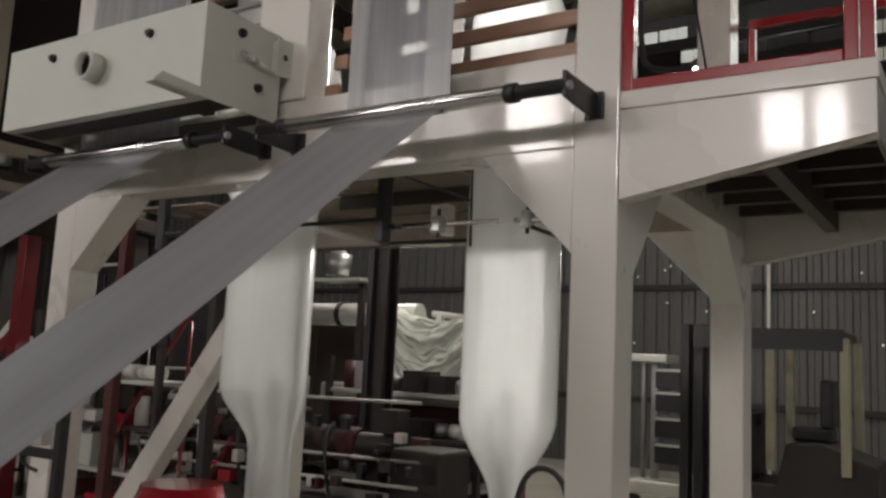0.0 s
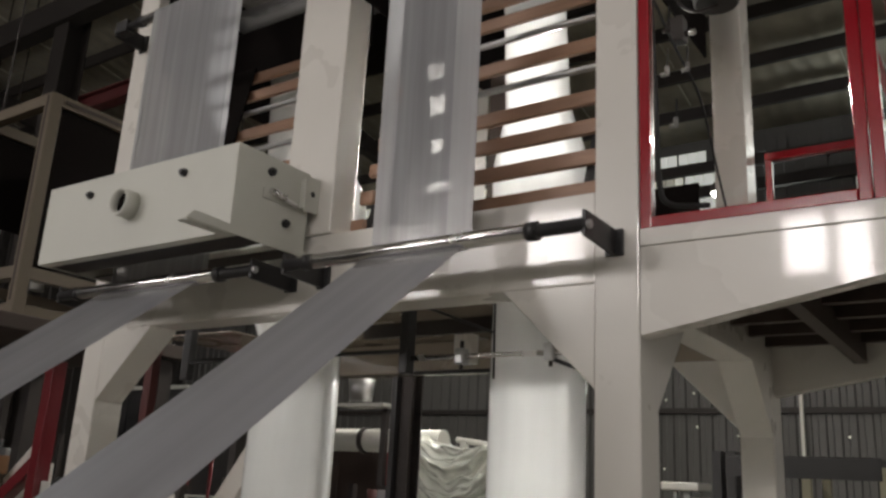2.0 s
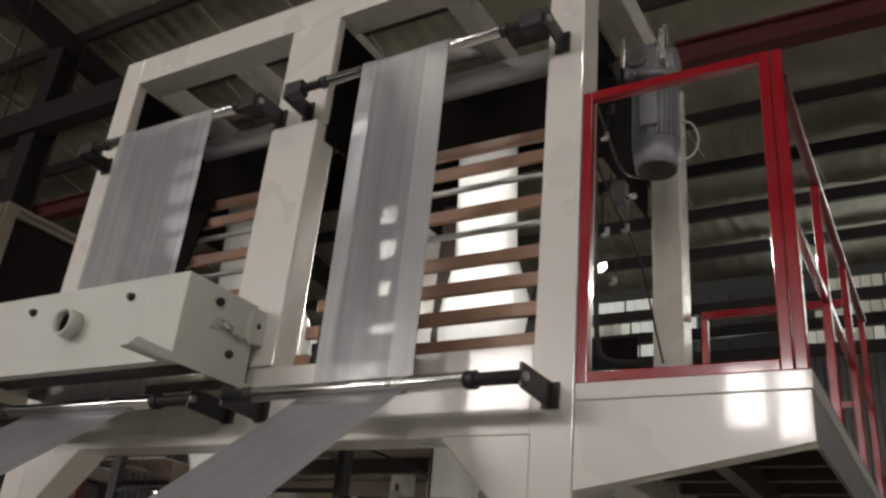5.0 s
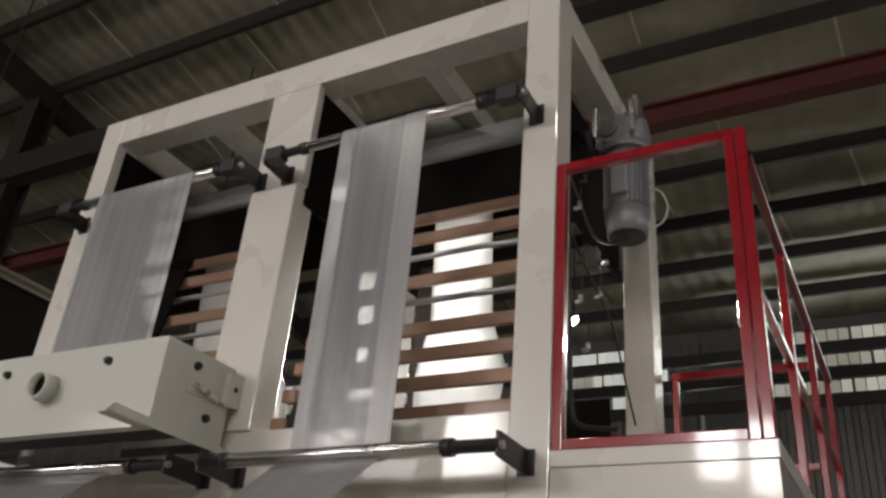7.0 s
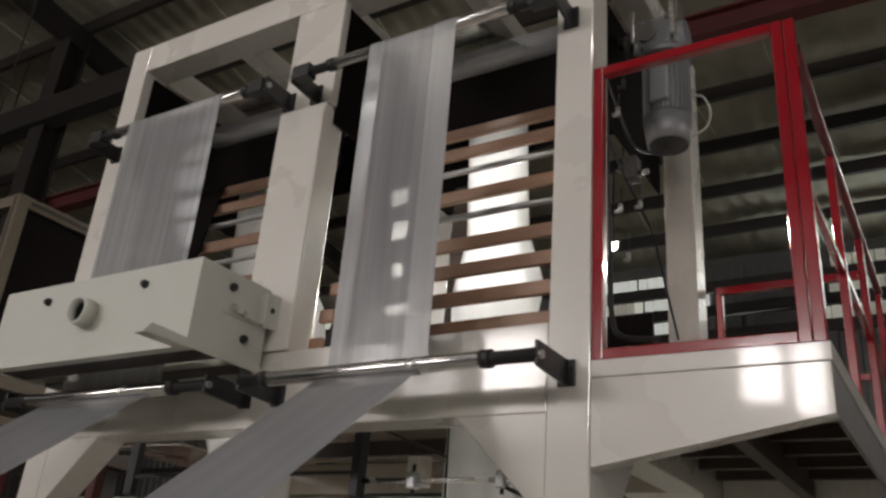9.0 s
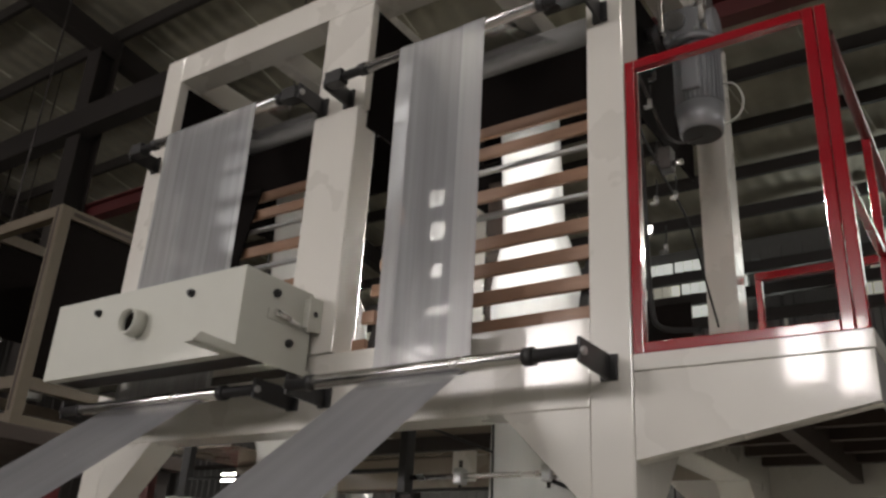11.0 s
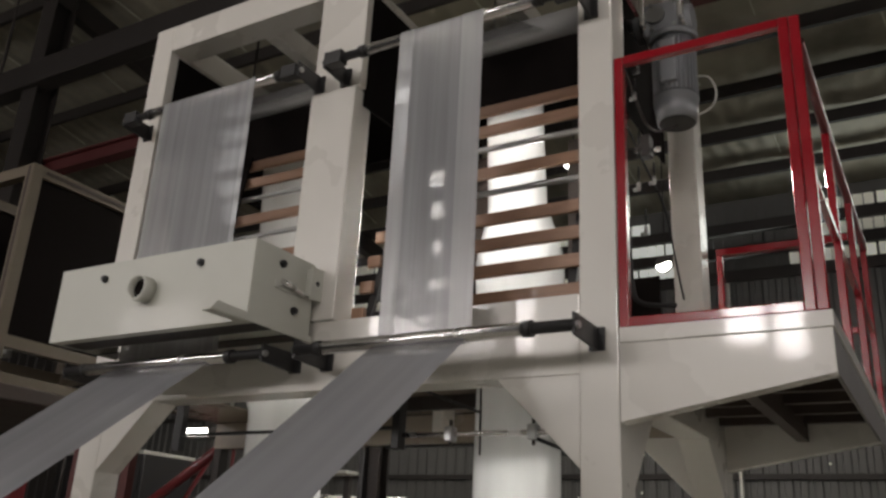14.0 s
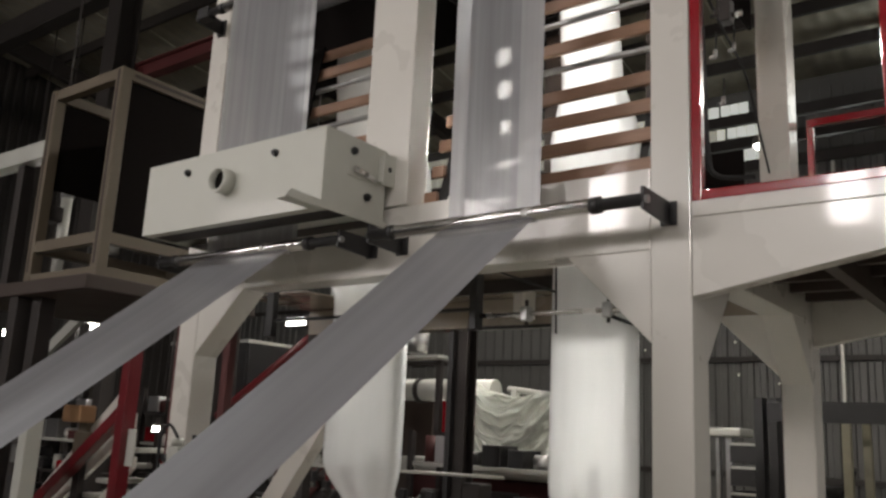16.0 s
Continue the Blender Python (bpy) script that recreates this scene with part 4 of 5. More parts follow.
part("terminal_box", B(mx - 0.04, mx + 0.04, my - 0.125, my - 0.095, 3.68, 3.9, bevel=0.008), MOTORGREY, motor)
part("gearbox", B(mx - 0.13, mx + 0.05, my - 0.07, my + 0.08, 3.971, 4.15, bevel=0.02), MOTORGREY, motor)
part("gear_cover", R((mx - 0.06, my - 0.071, 4.07), (mx - 0.06, my - 0.09, 4.07), 0.045, 20), STEEL, motor)
part("bracket_arm", B(mx + 0.052, mx + 0.075, my - 0.05, my + 0.05, 3.975, 4.25, bevel=0.004), STEEL, motor)
part("gear_housing", R((mx - 0.17, my, 4.06), (mx + 0.1, my, 4.06), 0.068, 24), MOTORGREY, motor)
for dx in (-0.12, 0.06):
    part("clamp_band", ring(bmesh.new(), (mx + dx - 0.014, my, 4.06), (mx + dx + 0.014, my, 4.06), 0.084, 0.0685), CHROME, motor)
    part("lug", B(mx + dx - 0.012, mx + dx + 0.012, my - 0.1, my - 0.07, 4.02, 4.19, bevel=0.003), CHROME, motor)
part("output_shaft", R((mx - 0.11, my, 4.1), (-PW + 0.01, my, 4.1), 0.03, 14), STEEL, motor)
for dx, dz in ((-0.08, 4.0), (0.03, 4.0), (-0.08, 4.13), (0.03, 4.13)):
    part("bolt", R((mx + dx, my - 0.07, dz), (mx + dx, my - 0.084, dz), 0.01, 6), STEEL, motor)
part("motor_cable", cable(bmesh.new(), [(mx + 0.11, my - 0.03, 3.72), (mx + 0.16, my - 0.03, 3.7), (mx + 0.185, my - 0.02, 3.63), (mx + 0.16, my, 3.57), (mx + 0.1, my, 3.54)], 0.005), PALE, motor)
part("cable", cable(bmesh.new(), [(-0.02, 0.16, 3.6), (-0.01, 0.3, 3.5), (0.0, 0.42, 3.42), (0.02, 0.55, 3.44), (mx, my, 3.51)], 0.006), DARKSTEEL, motor)

# hoses and pipes on the tower's right flank
for i, (pts, r, m, lab) in enumerate((
        ([(-0.069, 0.3, 3.7), (-0.06, 0.3, 3.3), (-0.05, 0.3, 2.95), (-0.041, 0.3, 2.66), (-0.005, 0.3, 2.575), (0.129, 0.3, 2.552)], 0.01, RUBBER, "black rubber hose bending at the platform"),
        ([(-0.04, 0.16, 3.4), (-0.02, 0.4, 3.25), (0.0, 0.65, 3.12), (-0.05, 1.0, 2.98), (-0.1, 1.31, 2.88)], 0.005, RUBBER, "thin black cable behind the red rail"))):
    h = thing("hose", lab, "hose", (0.05, 0.4, 2.5), "platform hoses")
    part("hose_line", cable(bmesh.new(), pts, r), m, h)
part_box = thing("valve_box", "small steel air-valve block on the tower flank", "valve", (0.03, 0.5, 3.2))
part("block", B(-0.06, -0.005, 0.48, 0.54, 3.3, 3.4, bevel=0.004), DARKSTEEL, part_box)
part("fitting", R((-0.005, 0.51, 3.33), (0.035, 0.51, 3.33), 0.012, 10), CHROME, part_box)
# small pneumatic fittings on the tower flank
for k, (y, z, m) in enumerate(((0.2, 3.42, STEEL), (0.24, 3.2, DARKSTEEL), (0.22, 3.02, STEEL), (0.3, 2.86, STEEL), (0.26, 3.58, DARKSTEEL), (0.44, 3.14, STEEL))):
    f = thing("air_fitting", "small shiny pneumatic elbow fitting on the tower flank", "fitting", (0.0, y, z), "air fittings")
    part("stem", R((0.0, y, z), (0.022, y, z), 0.008, 10), m, f)
    part("elbow", R((0.022, y, z - 0.004), (0.022, y, z + 0.028), 0.009, 10), m, f)
    part("tube", cable(bmesh.new(), [(0.022, y, z + 0.028), (0.02, y + 0.02, z + 0.08), (0.005, y + 0.06, z + 0.13), (-0.01, y + 0.1, z + 0.1)], 0.003, 6, 5), RUBBER, f)

# ---- the neighbouring machine on the left ----
walkway = thing("rear_walkway", "tan painted sheet walkway running on behind the tower", "walkway", (-3.6, 1.6, 0))
part("edge_beam", B(-3.42, TX - 0.003, YR + 0.002, YR + 0.1, 2.23, 2.4, bevel=0.004), TAN_AND_SHADE, walkway)
part("soffit", B(-3.42, TX - 0.003, 0.9, YR + 0.1, 2.403, 2.411), TAN_AND_SHADE, walkway)
part("leg", B(-3.42, -3.36, YR + 0.01, YR + 0.09, 0, 2.229, bevel=0.004), DARKSTEEL, walkway)
cage = thing("nip_cage", "cream painted steel cage of a neighbouring machine with dark panels", "machine frame", (-5.9, 1.7, 2.7))
CX0, CX1, CY0, CY1, CZ0, CZ1 = -6.55, -5.38, 1.0, 2.5, 2.7, 4.56
S = 0.1
for x in (CX0, CX1 - S):
    for y in (CY0, CY1 - S):
        part("post", B(x, x + S, y, y + S, CZ0, CZ1, bevel=0.006), CREAM, cage)
for z in (CZ0, CZ0 + 0.3, CZ1 - S):
    for y in (CY0, CY1 - S):
        part("rail", B(CX0 + S, CX1 - S, y + 0.006, y + S - 0.006, z, z + S, bevel=0.005), CREAM, cage)
    for x in (CX0, CX1 - S):
        part("rail", B(x + 0.006, x + S - 0.006, CY0 + S, CY1 - S, z, z + S, bevel=0.005), CREAM, cage)
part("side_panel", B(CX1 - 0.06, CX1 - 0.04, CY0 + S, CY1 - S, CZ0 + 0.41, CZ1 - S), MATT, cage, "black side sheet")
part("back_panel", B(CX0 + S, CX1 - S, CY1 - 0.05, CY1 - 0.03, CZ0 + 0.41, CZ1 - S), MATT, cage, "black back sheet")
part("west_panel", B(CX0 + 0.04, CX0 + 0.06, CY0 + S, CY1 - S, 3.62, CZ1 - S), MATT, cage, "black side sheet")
# brown strips paint the inner shadow line of the angle iron
for x, y in ((CX1 - 0.068, CY0 - 0.004), (CX0 + 0.032, CY0 - 0.004)):
    part("angle_lip", B(x, x + 0.03, y, y + 0.003, CZ0 + 0.12, CZ1 - 0.02), BROWN, cage, "brown strip drawn as the angle post's shadow line")
part("angle_lip", B(CX1 + 0.001, CX1 + 0.004, CY0 + 0.12, CY1 - 0.12, CZ1 - 0.066, CZ1 - 0.036), BROWN, cage, "brown strip drawn as the top rail's shadow line")
part("motor", R((-6.0, 1.6, 3.86), (-5.72, 1.6, 3.93), 0.05, 20), PALE, cage)
part("pipe", R((-6.35, 1.7, 3.5), (-6.33, 1.7, 3.12), 0.06, 20), PALE, cage)
part("elbow", R((-6.45, 1.7, 3.55), (-6.2, 1.7, 3.53), 0.08, 20), PALE, cage)
part("inner_sheet", B(CX0 + 0.5, CX1 - S, CY1 - 0.3, CY1 - 0.28, CZ0 + 0.41, CZ1 - 0.5), OXIDE, cage, "dark reddish inner sheet")
for z in (3.2, 3.5, 3.9):
    part("cross_bar", B(CX0 + S, CX1 - S, CY1 - 0.5, CY1 - 0.46, z, z + 0.03), DARKSTEEL, cage)
dk = thing("neighbour_platform", "brown rusty steel deck on dark legs beside the tower", "platform", (-6.0, 1.6, 0))
part("deck", B(-7.6, -5.25, 0.85, 2.6, 2.58, 2.699, bevel=0.01), BROWN, dk)
for x, y in ((-7.4, 0.95), (-6.42, 0.95), (-6.22, 1.05), (-7.4, 2.45), (-5.4, 2.45)):
    part("leg", B(x - 0.07, x + 0.07, y - 0.07, y + 0.07, 0, 2.579, bevel=0.006), DARKSTEEL, dk)
duct = thing("suction_duct", "white plastic suction duct bending down beside the cage", "duct", (-7.35, 1.75, 2.7))
part("riser", R((-7.4, 1.75, 2.7), (-7.4, 1.75, 3.95), 0.055, 18), PALE, duct)
part("bend", cable(bmesh.new(), [(-7.4, 1.75, 3.95), (-7.38, 1.74, 4.08), (-7.28, 1.7, 4.13), (-7.17, 1.68, 4.06), (-7.13, 1.67, 3.92)], 0.055, 14), PALE, duct)
part("collar", R((-7.4, 1.75, 3.82), (-7.4, 1.75, 3.88), 0.068, 18), STEEL, duct)
wb = thing("walkway_beam", "white steel walkway beam of the neighbouring machine", "beam", (-9, 2.4, 3.6))
part("beam", B(-11.5, -6.62, 1.05, 1.2, 3.95, 4.12, bevel=0.006), PALE, wb)
part("hanger", B(-9.1, -9.0, 1.08, 1.18, 4.12, 7.3), DARKSTEEL, wb)
part("upright", B(-7.15, -7.03, 1.08, 1.2, 2.7, 3.94, bevel=0.006), DARKSTEEL, wb)
part("upright", B(-8.3, -8.18, 1.08, 1.2, 0, 3.94, bevel=0.006), DARKSTEEL, wb)


def stair(x, y0, y1, z0, z1, label):
    ob = thing("stair", label, "stair", (x, y0, 0), "machine stairs")
    for dx in (0.0, 0.62):
        bm = prism(bmesh.new(), [(y0, z0), (y0 + 0.18, z0), (y1 + 0.18, z1), (y1, z1)], "x", x + dx, x + dx + 0.05, 0.003)
        part("stringer", bm, DARKRED, ob)
        bm = bmesh.new()
        cable(bm, [(x + dx + 0.02, y0, z0 + 0.9), (x + dx + 0.02, (y0 + y1) / 2, (z0 + z1) / 2 + 0.9), (x + dx + 0.02, y1, z1 + 0.9)], 0.02)
        part("handrail", bm, DARKRED, ob)
        for t in (0.05, 0.5, 0.95):
            yy, zz = y0 + (y1 - y0) * t, z0 + (z1 - z0) * t
            part("baluster", R((x + dx + 0.02, yy + 0.06, zz), (x + dx + 0.02, yy + 0.06, zz + 0.9), 0.016, 10), DARKRED, ob)
    n = int((z1 - z0) / 0.2)
    for i in range(n):
        t = (i + 0.6) / n
        yy, zz = y0 + (y1 - y0) * t, z0 + (z1 - z0) * t
        part("tread", B(x + 0.05, x + 0.62, yy - 0.02, yy + 0.2, zz, zz + 0.03), DARKSTEEL, ob)
    return ob


stair(-4.75, 1.9, 3.1, 0.0, 1.85, "steep red painted steel stair of the neighbouring machine")

cv = thing("inclined_conveyor", "pale steel inclined conveyor side rail in the hall", "conveyor", (-11.0, 2.8, 0))
part("side_rail", prism(bmesh.new(), [(-13.3, 0.0), (-13.05, 0.0), (-8.5, 2.7), (-8.5, 2.86)], "y", 2.72, 2.78, 0.004), PALE, cv)
part("leg", B(-8.62, -8.52, 2.79, 2.87, 0, 2.68, bevel=0.004), DARKSTEEL, cv)
part("leg", B(-10.6, -10.5, 2.79, 2.87, 0, 1.46, bevel=0.004), DARKSTEEL, cv)

# red slanting frame of the neighbouring machine
rf = thing("support_structure", "red painted slanting support frame of the neighbouring machine", "machine frame", (-5.4, 1.5, 0))
part("slant_beam", prism(bmesh.new(), [(-7.9, 0.0), (-7.72, 0.0), (-5.52, 1.55), (-5.52, 1.67)], "y", 1.44, 1.54, 0.004), DARKRED, rf)
part("post", B(-5.519, -5.41, 1.44, 1.56, 0, 2.419, bevel=0.006), DARKRED, rf)
part("plate", B(-5.409, -5.3, 1.5, 1.515, 1.2, 1.5, bevel=0.003), PALE, rf)
part("post", B(-4.04, -3.98, 1.02, 1.08, 0, 2.6, bevel=0.005), OXIDE, rf)
part("post", B(-3.69, -3.62, 1.02, 1.08, 0, 2.39, bevel=0.005), OXIDE, rf)
part("slant_brace", R((-4.9, 2.0, 1.64), (-3.6, 2.0, 2.43), 0.04, 10), DARKRED, rf)
for x0, z0, x1, z1, w in ((-7.35, 0.33, -5.56, 1.57, 0.13), (-7.3, 0.56, -5.8, 1.76, 0.1), (-6.6, 0.3, -5.5, 1.22, 0.1)):
    bm = prism(bmesh.new(), [(x0, z0 - w / 2), (x1, z1 - w / 2), (x1, z1 + w / 2), (x0, z0 + w / 2)], "y", 1.64, 1.68, 0.003)
    part("white_stringer", bm, WHITE, rf, "white slanting board")
for k in range(7):
    t = k / 6
    x, z = -6.9 + 1.2 * t, 0.45 + 0.85 * t
    part("step_plate", B(x, x + 0.2, 1.69, 2.1, z, z + 0.04, bevel=0.004), PALE, rf)
hb = thing("heater_box", "brass-coloured heater box on a cream bracket", "heater box", (-6.2, 1.5, 0))
part("box", B(-6.36, -6.07, 1.44, 1.6, 1.53, 1.68, bevel=0.015), COPPER, hb)
part("lower_box", B(-6.33, -6.1, 1.56, 1.63, 1.25, 1.45, bevel=0.012), CREAM, hb)
part("neck", B(-6.28, -6.16, 1.57, 1.62, 1.451, 1.529), CREAM, hb)
part("bracket", B(-6.27, -6.17, 1.565, 1.625, 0, 1.249), DARKSTEEL, hb)
cp = thing("cream_post", "cream painted square post with small fittings", "post", (-5.68, 0.8, 0))
part("post", B(-5.74, -5.62, 0.75, 0.88, 0, 1.68, bevel=0.008), PALE, cp)
part("fitting", B(-5.88, -5.741, 0.78, 0.86, 1.2, 1.34, bevel=0.01), STEEL, cp)
part("fitting", B(-5.88, -5.741, 0.78, 0.86, 0.95, 1.1, bevel=0.01), BLACK, cp)


def dark_cabinet(x, y, w, d, h, m):
    ob = thing("machine_cabinet", "dark machine cabinet with pale door edges", "cabinet", (x, y, 0), "machine cabinets")
    part("body", B(x, x + w, y, y + d, 0, h, bevel=0.015), m, ob)
    for k in range(3):
        dr = part("door", B(x + 0.04 + k * w / 3, x + (k + 1) * w / 3 - 0.04, y - 0.02, y - 0.001, 0.15, h - 0.1, bevel=0.006), m, ob)
        part("handle", R((x + (k + 1) * w / 3 - 0.1, y - 0.035, h * 0.5), (x + (k + 1) * w / 3 - 0.1, y - 0.035, h * 0.62), 0.012, 8), PALE, dr)
    part("lid_edge", B(x - 0.01, x + w + 0.01, y - 0.03, y + d, h, h + 0.04), PALE, ob)


dark_cabinet(-11.6, 3.4, 1.8, 0.7, 2.3, DARKSTEEL)
dark_cabinet(-9.0, 4.4, 1.6, 0.8, 2.6, BLACK)
dark_cabinet(-7.2, 5.6, 1.9, 0.8, 2.2, BROWN)
dark_cabinet(-13.8, 2.0, 1.6, 0.8, 2.8, OXIDE)
pole = thing("pale_pole", "pale pink steel pole with a dark red plate", "pole", (-3.6, 0.85, 0))
part("pole", R((-3.32, 0.42, 0), (-3.32, 0.42, 2.4), 0.025, 12), PALE, pole)
part("plate", B(-3.3, -3.22, 0.36, 0.37, 0, 2.4), OXIDE, pole)

# white inclined conveyor chute behind the left bubble
ch = thing("inclined_brace", "white square-tube brace rising at a slant behind the bubble", "brace", (-3.1, 1.0, 0))
bm = prism(bmesh.new(), [(-3.98, 0.0), (-3.78, 0.0), (-2.4, 1.92), (-2.52, 1.96)], "y", 0.98, 1.08, 0.004)
part("tube", bm, WHITE, ch)
part("foot_plate", B(-4.06, -3.7, 0.9, 0.978, 0, 0.012), WHITE, ch)
part("head_plate", B(-2.56, -2.36, 1.081, 1.09, 1.86, 2.02), WHITE, ch)


# valves on the winder side, low at the left post
def valve(x, y, z):
    ob = thing("air_valve", "small white pneumatic valve with black hoses", "valve", (x, y, z), "air valves")
    part("body", B(x, x + 0.09, y, y + 0.05, z, z + 0.12, bevel=0.01), PALE, ob)
    part("cap", R((x + 0.045, y + 0.025, z + 0.121), (x + 0.045, y + 0.025, z + 0.16), 0.028, 14), PALE, ob)
    part("knob", R((x - 0.05, y + 0.025, z + 0.06), (x - 0.001, y + 0.025, z + 0.06), 0.02, 10), BLACK, ob)
    part("hose", cable(bmesh.new(), [(x + 0.045, y + 0.025, z + 0.16), (x + 0.0, y, z + 0.22), (x - 0.06, y, z + 0.14), (x - 0.03, y, z - 0.06), (x + 0.08, y, z - 0.1)], 0.008), RUBBER, ob)


stand = thing("valve_stand", "dark upright carrying the pneumatic valves", "stand", (-2.45, -0.15, 0))
part("upright", B(-2.32, -2.28, -0.2, -0.16, 0, 1.52, bevel=0.003), BLACK, stand)
part("arm", B(-2.6, -2.32, -0.19, -0.17, 1.1, 1.14), BLACK, stand)
part("arm", B(-2.6, -2.32, -0.19, -0.17, 1.3, 1.34), BLACK, stand)
valve(-2.55, -0.165, 1.141)
valve(-2.55, -0.165, 1.341)
blower = thing("red_blower", "glossy red round blower housing on the floor", "blower", (-2.0, 0.2, 0))
part("housing", R((-2.05, 0.25, 0.8), (-2.05, 0.25, 1.0), 0.24, 32, 0.17), RED, blower)
part("drum", R((-2.05, 0.25, 0.12), (-2.05, 0.25, 0.799), 0.24, 32), RED, blower)
part("foot", B(-2.2, -1.9, 0.1, 0.4, 0, 0.12), BLACK, blower)

# ---- extruder line and clutter behind the bubbles ----


def extruder(x0, x1, y, z, label):
    ob = thing("extruder", label, "extruder", ((x0 + x1) / 2, y, 0), "extruders")
    part("bed", B(x0, x1, y - 0.25, y + 0.25, 0.0, 0.62, bevel=0.01), DARKSTEEL, ob)
    part("bed_panel", B(x0 + 0.05, x1 - 0.05, y - 0.262, y - 0.2505, 0.1, 0.5), PALE, ob)
    part("barrel", R((x0 + 0.1, y, z), (x1 - 0.5, y, z), 0.085, 20), DARKSTEEL, ob)
    k = x0 + 0.2
    while k < x1 - 0.8:
        part("heater_band", R((k, y, z), (k + 0.16, y, z), 0.112, 20), (DARKSTEEL, STEEL, OXIDE, DARKSTEEL, BROWN)[int(k * 11) % 5], ob)
        part("terminal", B(k + 0.08, k + 0.14, y - 0.16, y - 0.11, z + 0.1, z + 0.18), BLACK, ob)
        k += 0.27
    part("gearbox", B(x1 - 0.5, x1 - 0.1, y - 0.2, y + 0.2, 0.621, z + 0.02, bevel=0.03), DARKSTEEL, ob)
    part("throat", B(x1 - 0.7, x1 - 0.54, y - 0.08, y + 0.08, z + 0.09, z + 0.26, bevel=0.01), DARKSTEEL, ob)
    for q in range(4):
        part("conduit", cable(bmesh.new(), [(x0 + 0.3 + q * 0.42, y - 0.14, z + 0.14), (x0 + 0.36 + q * 0.42, y - 0.3, z + 0.02), (x0 + 0.42 + q * 0.42, y - 0.32, 0.7), (x0 + 0.5 + q * 0.42, y - 0.27, 0.4)], 0.014), BLACK if q % 2 else STEEL, ob)
    for q, zz in enumerate((0.74, 0.9, z + 0.3)):
        part("pipe_line", R((x0 + 0.1, y - 0.31, zz), (x1 - 0.2, y - 0.3, zz + 0.03), 0.012, 8), PALE if q != 1 else STEEL, ob)
    rnd = random.Random(int(-x0 * 10))
    for q in range(34):
        xx, zz, ww, hh = rnd.uniform(x0, x1 - 0.2), rnd.uniform(0.6, z + 0.25), rnd.uniform(0.03, 0.13), rnd.uniform(0.02, 0.09)
        part("fitting", B(xx, xx + ww, y - 0.36, y - 0.29, zz, zz + hh, bevel=0.006), rnd.choice((WHITE, PALE, BLACK, DARKSTEEL, OXIDE, BROWN, BLACK, RED)), ob)
    part("control_box", B(x0 + 1.1, x0 + 1.45, y - 0.3, y - 0.263, 0.2, 0.55, bevel=0.01), WHITE, ob)
    part("fan", R((x0 + 0.8, y - 0.2, 0.63), (x0 + 0.8, y + 0.2, 0.63), 0.12, 18), BLACK, ob)
    return ob


extruder(-4.6, -2.0, 2.6, 0.98, "dark extruder with heater bands and a red gearbox")
extruder(-6.6, -4.3, 3.6, 1.1, "dark extruder with copper heater bands behind the tower")


def shelf_rack(x, y, w, levels, label, seed):
    rnd = random.Random(seed)
    ob = thing("machine_rack", label, "rack", (x, y, 0), "machine racks")
    for dx in (0, w):
        part("upright", B(x + dx - 0.025, x + dx + 0.025, y - 0.02, y + 0.03, 0, 0.35 * levels + 0.2), DARKSTEEL, ob)
        part("upright", B(x + dx - 0.025, x + dx + 0.025, y + 0.42, y + 0.47, 0, 0.35 * levels + 0.2), DARKSTEEL, ob)
    for i in range(levels):
        z = 0.25 + 0.35 * i
        part("shelf", B(x, x + w, y, y + 0.45, z, z + 0.03), PALE if i % 2 else DARKSTEEL, ob)
    for i in range(levels):
        z = 0.28 + 0.35 * i
        a = x + 0.05
        while a < x + w - 0.25:
            ww, hh = rnd.uniform(0.1, 0.26), rnd.uniform(0.08, 0.26)
            kind = rnd.choice((0, 0, 1, 2))
            m = rnd.choice((BLACK, DARKSTEEL, PALE, RED, STEEL, WHITE, BLACK, OXIDE))
            if kind == 0:
                solid("parts_box", B(a, a + ww, y + 0.03, y + 0.33, z + 0.001, z + hh, bevel=0.008), m, "small machine part box on the rack", "box", "rack contents")
            elif kind == 1:
                solid("spare_roller", R((a, y + 0.15, z + 0.061), (a + ww, y + 0.15, z + 0.061), 0.06, 14), m, "spare round roller lying on the rack", "roller", "rack contents")
            else:
                solid("canister", R((a + 0.06, y + 0.15, z + 0.001), (a + 0.06, y + 0.15, z + hh), 0.055, 14), m, "small round canister on the rack", "canister", "rack contents")
            a += ww + rnd.uniform(0.02, 0.08)
    return ob


shelf_rack(-9.6, 2.6, 1.9, 5, "dark steel rack crowded with machine parts", 11)
shelf_rack(-7.9, 3.3, 1.5, 5, "dark steel rack crowded with machine parts", 13)
shelf_rack(-3.9, 3.4, 1.5, 4, "dark steel rack crowded with machine parts", 3)
shelf_rack(-5.7, 2.0, 1.3, 4, "dark steel rack crowded with machine parts", 5)

# sheet-covered machine
cov = thing("covered_machine", "white machine wrapped in crinkled clear plastic sheet", "machine", (-3.0, 3.9, 0))
part("body", B(-4.6, -2.5, 4.1, 4.7, 1.2, 1.35, bevel=0.02), PALE, cov)
part("ridge_bar", R((-3.55, 4.45, 2.05), (-2.25, 4.45, 1.9), 0.03, 10), PALE, cov)
part("ridge_post", B(-3.5, -3.44, 4.42, 4.48, 1.351, 2.05), PALE, cov)
part("base", B(-4.5, -2.6, 4.15, 4.65, 0, 1.2, bevel=0.02), OXIDE, cov)
part("pipe", R((-5.4, 4.3, 2.02), (-3.6, 4.3, 2.02), 0.11, 20), PALE, cov)
